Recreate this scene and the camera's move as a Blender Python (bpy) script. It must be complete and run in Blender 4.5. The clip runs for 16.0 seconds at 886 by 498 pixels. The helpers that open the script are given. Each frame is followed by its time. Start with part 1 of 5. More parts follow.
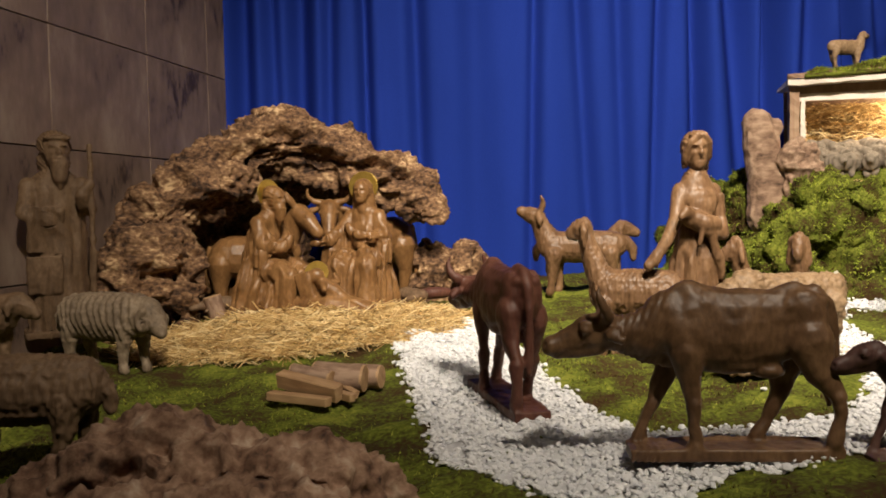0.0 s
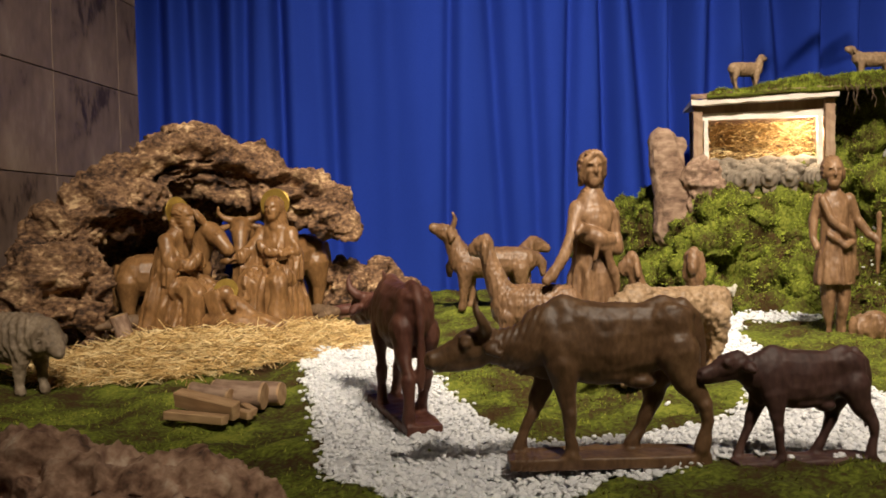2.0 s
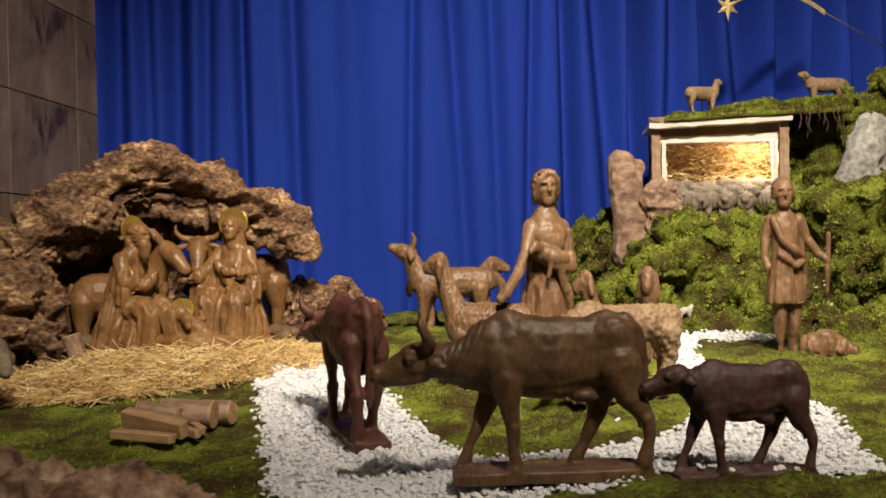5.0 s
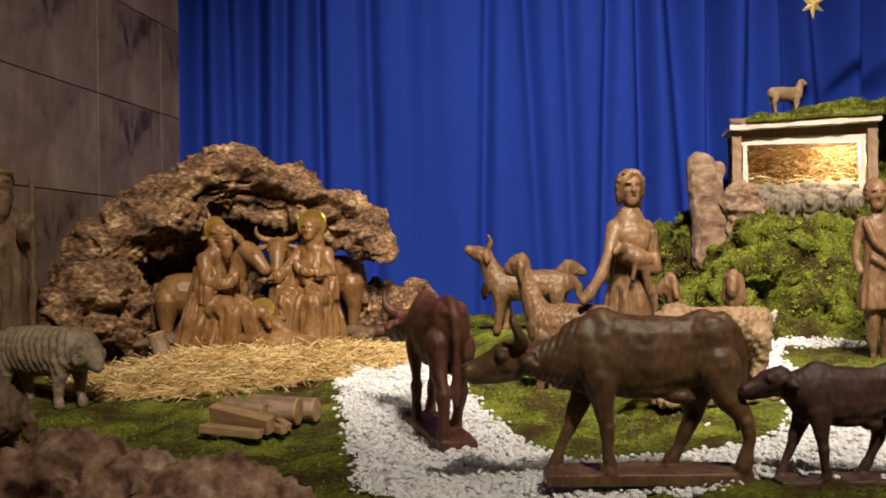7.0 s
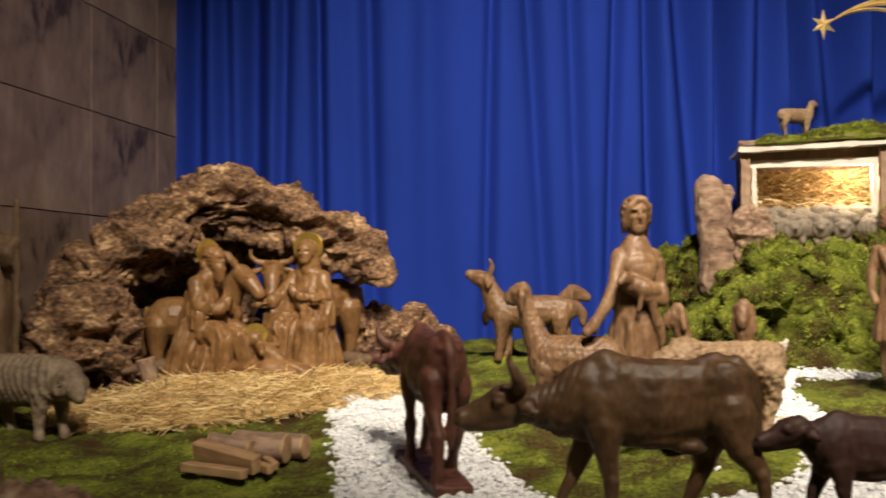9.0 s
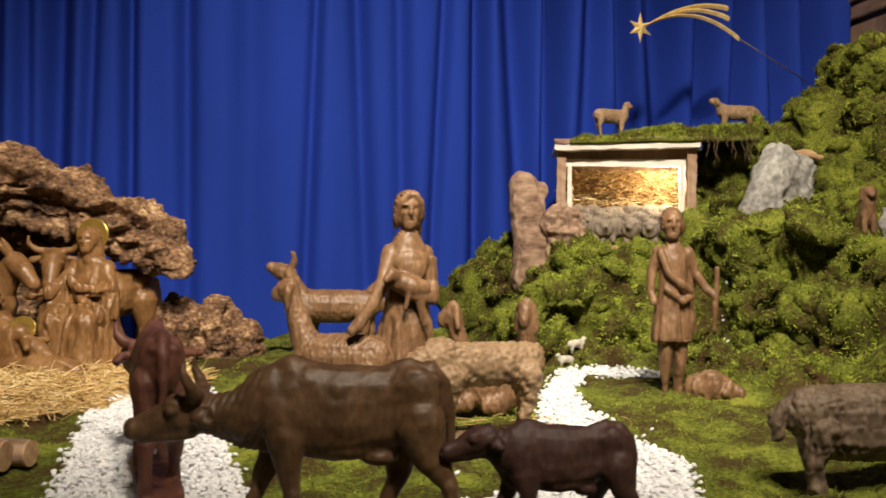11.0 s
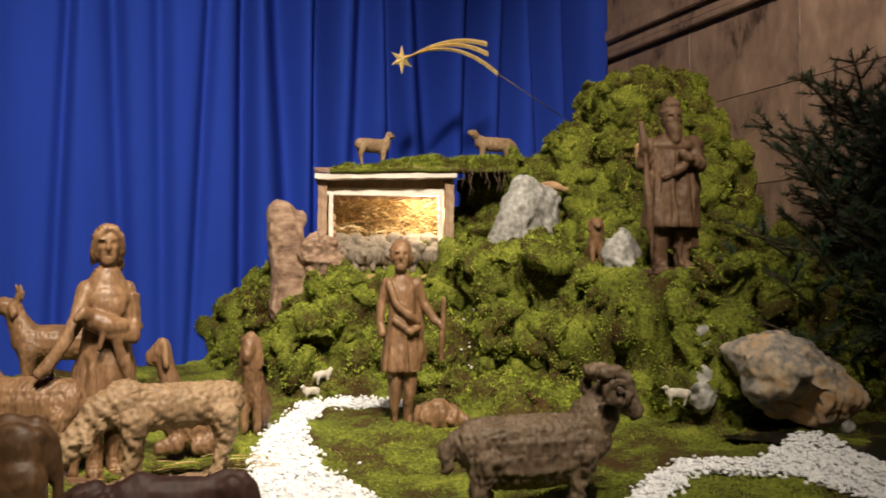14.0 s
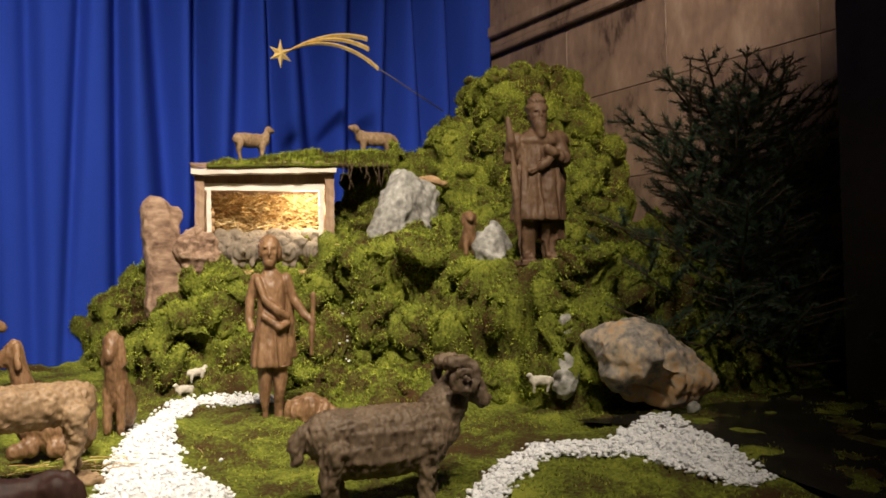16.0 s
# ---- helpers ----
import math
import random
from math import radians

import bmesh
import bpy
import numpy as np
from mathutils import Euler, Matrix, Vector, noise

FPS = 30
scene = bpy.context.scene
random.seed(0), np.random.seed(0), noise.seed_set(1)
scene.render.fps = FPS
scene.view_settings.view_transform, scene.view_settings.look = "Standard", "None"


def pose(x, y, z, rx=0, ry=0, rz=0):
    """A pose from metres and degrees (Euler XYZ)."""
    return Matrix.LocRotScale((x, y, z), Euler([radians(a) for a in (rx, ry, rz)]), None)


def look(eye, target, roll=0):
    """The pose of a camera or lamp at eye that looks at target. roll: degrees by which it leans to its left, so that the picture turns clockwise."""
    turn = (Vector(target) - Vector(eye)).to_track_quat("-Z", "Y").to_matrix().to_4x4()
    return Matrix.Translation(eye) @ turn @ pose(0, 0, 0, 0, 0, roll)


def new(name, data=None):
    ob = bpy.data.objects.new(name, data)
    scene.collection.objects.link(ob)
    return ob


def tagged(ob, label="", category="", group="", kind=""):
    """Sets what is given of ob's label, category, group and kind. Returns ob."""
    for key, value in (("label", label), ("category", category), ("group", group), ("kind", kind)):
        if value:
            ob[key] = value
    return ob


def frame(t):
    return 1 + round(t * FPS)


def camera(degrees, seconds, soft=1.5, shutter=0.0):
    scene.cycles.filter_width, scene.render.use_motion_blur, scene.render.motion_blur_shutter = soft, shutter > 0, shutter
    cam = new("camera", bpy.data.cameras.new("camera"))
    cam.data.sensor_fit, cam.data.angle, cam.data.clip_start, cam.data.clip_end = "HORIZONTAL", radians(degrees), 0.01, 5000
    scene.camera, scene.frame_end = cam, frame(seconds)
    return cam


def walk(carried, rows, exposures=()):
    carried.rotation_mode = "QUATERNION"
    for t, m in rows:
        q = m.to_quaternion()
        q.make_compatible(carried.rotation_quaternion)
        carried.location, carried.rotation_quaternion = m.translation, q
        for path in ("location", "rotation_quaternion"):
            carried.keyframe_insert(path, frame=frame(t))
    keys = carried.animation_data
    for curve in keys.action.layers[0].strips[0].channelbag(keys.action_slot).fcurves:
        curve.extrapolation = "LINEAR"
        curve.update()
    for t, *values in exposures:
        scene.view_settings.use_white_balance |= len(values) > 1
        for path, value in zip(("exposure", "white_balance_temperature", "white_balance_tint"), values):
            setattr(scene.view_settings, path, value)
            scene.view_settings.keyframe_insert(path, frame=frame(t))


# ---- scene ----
cam = camera(54.0, 16.0, soft=1.7, shutter=0.5)
PATH = [
    (0, (-0.011, 0.159, 0.299), (0.125, 2.152, 0.207), -1.2),
    (0.5, (0.002, 0.15, 0.3), (0.171, 2.141, 0.213), -1.3),
    (1, (0.015, 0.142, 0.299), (0.23, 2.129, 0.216), -1.3),
    (1.5, (0.03, 0.138, 0.3), (0.286, 2.12, 0.225), -1.3),
    (2, (0.048, 0.13, 0.3), (0.332, 2.109, 0.241), -1.4),
    (2.5, (0.066, 0.123, 0.3), (0.366, 2.099, 0.253), -1.1),
    (3, (0.082, 0.116, 0.302), (0.401, 2.09, 0.264), -1.1),
    (3.5, (0.094, 0.113, 0.301), (0.438, 2.083, 0.27), -1.1),
    (3.7, (0.097, 0.114, 0.3), (0.449, 2.082, 0.273), -1.2),
    (5.8, (0.064, 0.139, 0.28), (0.412, 2.108, 0.282), -1.3),
    (6, (0.062, 0.145, 0.279), (0.389, 2.118, 0.281), -1.4),
    (6.5, (0.051, 0.135, 0.28), (0.319, 2.117, 0.286), -1.3),
    (7, (0.045, 0.133, 0.277), (0.252, 2.122, 0.29), -0.9),
    (7.5, (0.04, 0.124, 0.28), (0.2, 2.117, 0.297), -0.8),
    (8, (0.027, 0.133, 0.29), (0.08, 2.132, 0.319), -0.7),
    (8.5, (0.022, 0.169, 0.293), (0.11, 2.167, 0.329), -0.3),
    (9, (0.065, 0.198, 0.3), (0.261, 2.188, 0.349), -0.5),
    (11.5, (0.32, 0.226, 0.317), (0.811, 2.164, 0.342), 1.0),
    (12, (0.365, 0.224, 0.326), (0.885, 2.155, 0.361), 1.1),
    (12.5, (0.401, 0.22, 0.327), (0.974, 2.135, 0.37), 0.8),
    (13, (0.431, 0.203, 0.329), (1.094, 2.089, 0.386), 0.4),
    (13.5, (0.456, 0.187, 0.331), (1.211, 2.037, 0.398), 0.2),
    (14, (0.477, 0.166, 0.335), (1.304, 1.985, 0.411), 0.0),
    (14.5, (0.496, 0.144, 0.335), (1.39, 1.932, 0.416), -0.2),
    (15, (0.516, 0.119, 0.337), (1.48, 1.869, 0.422), -0.4),
    (15.5, (0.531, 0.11, 0.335), (1.524, 1.845, 0.4), -0.7),
    (16, (0.542, 0.106, 0.335), (1.556, 1.83, 0.394), -1.0),
]
walk(cam, [(t, look(eye, target, roll)) for t, eye, target, roll in PATH])

# ---- light: unseen spots aimed at the display, three added; a hidden bulb in the stable ----
world = bpy.data.worlds.new("world")
scene.world = world
world.use_nodes = True
world.node_tree.nodes["Background"].inputs[0].default_value = (1.0, 0.8, 0.62, 1)
world.node_tree.nodes["Background"].inputs[1].default_value = 0.006


def spot(name, eye, target, watts, cone, blend, colour, radius):
    d = bpy.data.lights.new(name, "SPOT")
    d.energy, d.spot_size, d.spot_blend, d.color, d.shadow_soft_size = watts, radians(cone), blend, colour, radius
    ob = new(name, d)
    ob.matrix_world = look(eye, target)
    return ob


spot("unseen_spot", (0.35, 0.15, 2.35), (0.86, 2.75, 0.40), 620, 64, 1.0, (1.0, 0.87, 0.70), 0.11)
spot("unseen_spot", (1.05, 0.10, 2.35), (1.25, 2.15, 0.20), 200, 58, 1.0, (1.0, 0.87, 0.70), 0.06)
# Unseen spot added to brighten the upper east wall and the peak.
spot("unseen_spot", (0.85, 0.55, 2.35), (2.56, 2.36, 1.28), 340, 44, 0.9, (1.0, 0.82, 0.62), 0.05)
# Added fill for the foreground, which the main cones miss.
spot("unseen_spot", (0.70, -0.45, 2.30), (0.60, 1.20, 0.0), 180, 54, 1.0, (1.0, 0.87, 0.70), 0.08)
# Another added spot, there only to lift the west wall.
spot("unseen_spot", (0.25, -0.5, 2.2), (-0.74, 2.05, 0.50), 250, 42, 0.9, (1.0, 0.87, 0.70), 0.08)
bulb = bpy.data.lights.new("stable_bulb", "POINT")
bulb.energy, bulb.color, bulb.shadow_soft_size = 2.2, (1.0, 0.84, 0.6), 0.012
new("stable_bulb", bulb).location = (1.565, 2.665, 0.575)
scene.view_settings.exposure = 0.0

# ---- materials ----
def mat(name, stops, scale=8.0, stretch=(1, 1, 1), rough=0.7, bump=0.3, bump_scale=60.0, metal=0.0, per=0.0, detail=6.0, spec=0.4,
        kind="noise", sheen=0.0, patch=0.35, dist=0.004, transl=0.0):
    """A procedural surface: a broad and a fine noise, blended, give the colour; the fine one gives relief."""
    m = bpy.data.materials.new(name)
    m.use_nodes = True
    nt = m.node_tree
    n, ln = nt.nodes, nt.links
    bsdf = n["Principled BSDF"]
    co = n.new("ShaderNodeTexCoord")
    mp = n.new("ShaderNodeMapping")
    mp.inputs["Scale"].default_value = stretch
    ln.new(co.outputs["Object"], mp.inputs[0])
    a = n.new("ShaderNodeTexNoise")
    a.inputs["Scale"].default_value, a.inputs["Detail"].default_value, a.inputs["Roughness"].default_value = scale, detail, 0.62
    b = n.new("ShaderNodeTexNoise")
    b.inputs["Scale"].default_value, b.inputs["Detail"].default_value = bump_scale, 5.0
    ln.new(mp.outputs[0], a.inputs[0])
    ln.new(mp.outputs[0], b.inputs[0])
    mix = n.new("ShaderNodeMath")
    mix.operation = "MULTIPLY_ADD"
    mix.inputs[1].default_value = patch
    ln.new(b.outputs[0], mix.inputs[0])
    sub = n.new("ShaderNodeMath")
    sub.operation = "MULTIPLY"
    sub.inputs[1].default_value = 1.0 - patch
    ln.new(a.outputs[0], sub.inputs[0])
    ln.new(sub.outputs[0], mix.inputs[2])
    last = mix
    if per:
        info = n.new("ShaderNodeObjectInfo" if per > 0 else "ShaderNodeNewGeometry")
        add = n.new("ShaderNodeMath")
        add.operation = "MULTIPLY_ADD"
        add.inputs[1].default_value = abs(per)
        ln.new(info.outputs["Random" if per > 0 else "Random Per Island"], add.inputs[0])
        ln.new(mix.outputs[0], add.inputs[2])
        off = n.new("ShaderNodeMath")
        off.operation = "SUBTRACT"
        off.inputs[1].default_value = abs(per) / 2
        ln.new(add.outputs[0], off.inputs[0])
        last = off
    ramp = n.new("ShaderNodeValToRGB")
    el = ramp.color_ramp.elements
    while len(el) < len(stops):
        el.new(0.5)
    for e, (p, c) in zip(el, stops):
        e.position, e.color = p, (*c, 1)
    ln.new(last.outputs[0], ramp.inputs[0])
    ln.new(ramp.outputs[0], bsdf.inputs["Base Color"])
    bsdf.inputs["Roughness"].default_value = rough
    bsdf.inputs["Metallic"].default_value = metal
    bsdf.inputs["Specular IOR Level"].default_value = spec
    if sheen:
        bsdf.inputs["Sheen Weight"].default_value = sheen
    if transl:
        bsdf.inputs["Subsurface Weight"].default_value = transl
        bsdf.inputs["Subsurface Radius"].default_value = (0.004, 0.004, 0.002)
    bp = n.new("ShaderNodeBump")
    bp.inputs["Strength"].default_value, bp.inputs["Distance"].default_value = bump, dist
    ln.new(mix.outputs[0], bp.inputs["Height"])
    ln.new(bp.outputs[0], bsdf.inputs["Normal"])
    return m


def wood(name, dark, mid, light, rough=0.45, bump=0.35):
    return mat(name, [(0.26, dark), (0.48, mid), (0.74, light)], 22, (1, 1, 0.55), rough + 0.16, bump, 170, patch=0.35, spec=0.38, detail=6)


M_COW = wood("dark_carved_wood", (0.038, 0.019, 0.009), (0.125, 0.067, 0.033), (0.26, 0.150, 0.078), 0.30)
M_OX = wood("red_brown_carved_wood", (0.040, 0.014, 0.010), (0.095, 0.034, 0.022), (0.17, 0.075, 0.048), 0.38)
M_CALF = wood("purple_brown_carved_wood", (0.03, 0.014, 0.012), (0.075, 0.036, 0.030), (0.14, 0.075, 0.055), 0.4)
M_FIG = wood("brown_carved_wood", (0.050, 0.025, 0.012), (0.155, 0.084, 0.041), (0.32, 0.19, 0.10), 0.30)
M_HOLY = wood("honey_carved_wood", (0.060, 0.027, 0.010), (0.190, 0.096, 0.036), (0.34, 0.185, 0.075), 0.22)
M_LAMB = wood("pale_carved_wood", (0.085, 0.050, 0.025), (0.24, 0.155, 0.085), (0.44, 0.315, 0.19), 0.42)
M_KING = wood("deep_brown_carved_wood", (0.045, 0.024, 0.013), (0.10, 0.055, 0.030), (0.19, 0.115, 0.065), 0.42)
M_RAM = wood("grey_brown_carved_wood", (0.045, 0.030, 0.019), (0.12, 0.082, 0.052), (0.26, 0.19, 0.125), 0.45)
M_SHEP = wood("umber_carved_wood", (0.055, 0.032, 0.018), (0.13, 0.078, 0.042), (0.24, 0.155, 0.09), 0.5)
M_RIB = wood("mottled_carved_wood", (0.045, 0.032, 0.021), (0.19, 0.138, 0.090), (0.37, 0.29, 0.20), 0.5)
M_WSHEEP = mat("off_white_clay", [(0.3, (0.35, 0.31, 0.25)), (0.7, (0.62, 0.58, 0.5))], 30, rough=0.8)
M_ROOT = mat("weathered_root", [(0.38, (0.024, 0.012, 0.007)), (0.46, (0.115, 0.060, 0.031)), (0.55, (0.26, 0.148, 0.076)), (0.63, (0.58, 0.40, 0.22))], 15, (0.8, 1.1, 1.3), 0.85, 1.0, 90, patch=0.45, detail=9, dist=0.008)
M_CORK = mat("crumbling_root", [(0.36, (0.045, 0.024, 0.017)), (0.45, (0.19, 0.105, 0.066)), (0.55, (0.36, 0.225, 0.15)), (0.66, (0.56, 0.43, 0.32))], 22, rough=0.9, bump=1.0, bump_scale=75, detail=9, dist=0.008)
M_MOSSBED = mat("moss_bed", [(0.40, (0.052, 0.028, 0.012)), (0.46, (0.062, 0.055, 0.014)), (0.52, (0.100, 0.120, 0.017)), (0.62, (0.21, 0.225, 0.035))], 9, rough=0.95, bump=1.0, bump_scale=150, detail=8, spec=0.1, dist=0.006)
M_MOSS = mat("moss_tips", [(0.39, (0.085, 0.048, 0.018)), (0.45, (0.095, 0.095, 0.018)), (0.52, (0.165, 0.195, 0.024)), (0.62, (0.34, 0.36, 0.055))], 9, rough=0.8, bump=0.0, per=-0.35, spec=0.15)
M_HILLMOSS = mat("cushion_moss_tips", [(0.39, (0.070, 0.040, 0.012)), (0.45, (0.085, 0.095, 0.015)), (0.51, (0.165, 0.215, 0.022)), (0.59, (0.36, 0.41, 0.055))], 14, rough=0.85, bump=0.0, per=-0.16, spec=0.15)
M_STRAW = mat("straw", [(0.3, (0.42, 0.26, 0.09)), (0.5, (0.68, 0.47, 0.20)), (0.7, (0.86, 0.69, 0.38))], 25, rough=0.55, bump=0.1, per=-0.4)
M_PEBBLE = mat("white_marble_chip", [(0.3, (0.66, 0.67, 0.70)), (0.55, (0.80, 0.80, 0.81)), (0.7, (0.86, 0.86, 0.86))], 40, rough=0.6, bump=0.2, bump_scale=200, per=0.25, detail=3)
M_PEBBLES = mat("white_marble_chips", [(0.3, (0.66, 0.67, 0.70)), (0.55, (0.80, 0.80, 0.81)), (0.7, (0.86, 0.86, 0.86))], 40, rough=0.6, bump=0.2, bump_scale=200, per=-0.25, detail=3)
M_CURTAIN = mat("blue_cloth", [(0.3, (0.013, 0.034, 0.25)), (0.7, (0.018, 0.047, 0.34))], 3, (1, 1, 0.3), 0.9, 0.15, 500, spec=0.05, dist=0.001)
M_STONE = mat("veined_marble", [(0.36, (0.050, 0.032, 0.026)), (0.42, (0.155, 0.105, 0.083)), (0.55, (0.22, 0.152, 0.118)), (0.68, (0.31, 0.23, 0.18))], 7, (1, 1, 0.45), 0.45, 0.3, 40, per=0.08, detail=9, dist=0.002)
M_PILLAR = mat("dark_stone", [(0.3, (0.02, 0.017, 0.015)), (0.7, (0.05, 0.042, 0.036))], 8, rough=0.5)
M_FLOOR = mat("stone_floor", [(0.3, (0.10, 0.08, 0.065)), (0.7, (0.22, 0.18, 0.15))], 5, rough=0.5)
M_PLASTER = mat("plaster", [(0.3, (0.30, 0.25, 0.2)), (0.7, (0.42, 0.36, 0.3))], 4, rough=0.9)
M_GREYROCK = mat("grey_rock", [(0.30, (0.06, 0.055, 0.05)), (0.45, (0.22, 0.21, 0.19)), (0.6, (0.42, 0.41, 0.38)), (0.72, (0.66, 0.66, 0.64))], 9, rough=0.8, bump=0.6, bump_scale=70, detail=8)
M_TANROCK = mat("tan_rock", [(0.36, (0.09, 0.085, 0.08)), (0.45, (0.27, 0.24, 0.21)), (0.52, (0.48, 0.37, 0.26)), (0.6, (0.52, 0.31, 0.15))], 8, rough=0.75, bump=0.5, bump_scale=70, detail=6)
M_GOLD = mat("gilded_metal", [(0.3, (0.60, 0.42, 0.14)), (0.7, (0.85, 0.66, 0.30))], 30, rough=0.4, bump=0.05, metal=0.35)
M_HALO = mat("gilded_halo", [(0.3, (0.40, 0.25, 0.05)), (0.7, (0.62, 0.42, 0.10))], 30, rough=0.3, bump=0.05, metal=0.8)
M_WIRE = mat("dark_wire", [(0.3, (0.05, 0.04, 0.03)), (0.7, (0.09, 0.07, 0.05))], 30, rough=0.5, bump=0)
M_BARK = mat("bark", [(0.34, (0.07, 0.04, 0.026)), (0.46, (0.22, 0.135, 0.09)), (0.6, (0.38, 0.26, 0.18))], 20, (0.35, 1, 1), 0.85, 0.7, 80, detail=8)
M_CUT = mat("cut_wood", [(0.35, (0.26, 0.145, 0.07)), (0.65, (0.54, 0.35, 0.185))], 20, (0.2, 1, 1), 0.7, 0.2, 90)
M_HUTWOOD = mat("stable_timber", [(0.3, (0.16, 0.095, 0.055)), (0.5, (0.30, 0.19, 0.12)), (0.7, (0.42, 0.30, 0.20))], 16, (1, 1, 0.2), 0.75, 0.4, 90)
M_PALE = mat("pale_birch_lath", [(0.3, (0.60, 0.52, 0.44)), (0.7, (0.80, 0.74, 0.67))], 12, (0.2, 1, 1), 0.6, 0.15, 90)
M_NEEDLE = mat("fir_needles", [(0.25, (0.012, 0.026, 0.014)), (0.5, (0.026, 0.055, 0.028)), (0.8, (0.05, 0.09, 0.04))], 12, rough=0.6, bump=0, per=-0.3)
M_TWIG = mat("fir_bark", [(0.3, (0.05, 0.03, 0.018)), (0.7, (0.11, 0.07, 0.04))], 30, rough=0.85)
M_FLOCK = mat("grey_felt", [(0.3, (0.12, 0.095, 0.07)), (0.5, (0.23, 0.19, 0.145)), (0.7, (0.34, 0.29, 0.23))], 25, rough=0.9, bump=0.5)
M_BED = mat("white_gravel_bed", [(0.3, (0.50, 0.50, 0.52)), (0.7, (0.74, 0.74, 0.75))], 60, rough=0.8, bump=0.6, bump_scale=220)
M_VERGE = mat("near_black_ground", [(0.3, (0.008, 0.007, 0.006)), (0.7, (0.03, 0.026, 0.02))], 12, rough=0.25, bump=0.3)


# ---- building helpers ----
def lattice(ix, iy, iz, seed):
    h = (ix * 374761393 + iy * 668265263 + iz * 2147483647 + seed * 1274126177) & 0xFFFFFFFF
    h = ((h ^ (h >> 13)) * 1274126177) & 0xFFFFFFFF
    return ((h ^ (h >> 16)) & 0xFFFF) / 65535.0


def vnoise(p, seed=0):
    """Smooth value noise, 0 to 1, at an (n, 3) array of places."""
    i = np.floor(p).astype(np.int64)
    f = p - i
    f = f * f * (3 - 2 * f)
    out = 0
    for dx in (0, 1):
        for dy in (0, 1):
            for dz in (0, 1):
                w = (f[:, 0] if dx else 1 - f[:, 0]) * (f[:, 1] if dy else 1 - f[:, 1]) * (f[:, 2] if dz else 1 - f[:, 2])
                out = out + w * lattice(i[:, 0] + dx, i[:, 1] + dy, i[:, 2] + dz, seed)
    return out


def fbm(p, octaves=4, seed=0, ridged=False):
    total, amp, norm = 0, 1.0, 0
    for k in range(octaves):
        v = vnoise(p * 2.03 ** k + 17.3 * k, seed + k)
        if ridged:
            v = 1 - np.abs(2 * v - 1)
        total, norm, amp = total + amp * v, norm + amp, amp * 0.5
    return total / norm


def cells(p, seed=0):
    """Distance to the nearest of randomly strewn points, one to each unit cell: rounded cushions with creases between."""
    i = np.floor(p).astype(np.int64)
    best = np.full(len(p), 9.0)
    for dx in (-1, 0, 1):
        for dy in (-1, 0, 1):
            for dz in (-1, 0, 1):
                c = [i[:, 0] + dx, i[:, 1] + dy, i[:, 2] + dz]
                q = np.stack([c[m] + lattice(*c, seed + 7 * m) for m in range(3)], 1)
                best = np.minimum(best, np.linalg.norm(q - p, axis=1))
    return best


def sstep(a, b, v):
    t = np.clip((np.asarray(v, float) - a) / (b - a), 0, 1)
    return t * t * (3 - 2 * t)


def mesh_of(name, verts, faces, material, smooth=True):
    me = bpy.data.meshes.new(name)
    me.from_pydata([tuple(v) for v in verts], [], faces)
    me.materials.append(material)
    if smooth:
        me.polygons.foreach_set("use_smooth", [True] * len(me.polygons))
    me.update()
    return me


def finish(bm, name, material, smooth=True):
    me = bpy.data.meshes.new(name)
    bm.to_mesh(me)
    bm.free()
    me.materials.append(material)
    if smooth:
        me.polygons.foreach_set("use_smooth", [True] * len(me.polygons))
    return me


def part(name, bm, material, parent=None, label="", smooth=True):
    ob = new(name, finish(bm, name, material, smooth))
    if parent:
        ob.parent = parent
    return tagged(ob, label) if label else ob


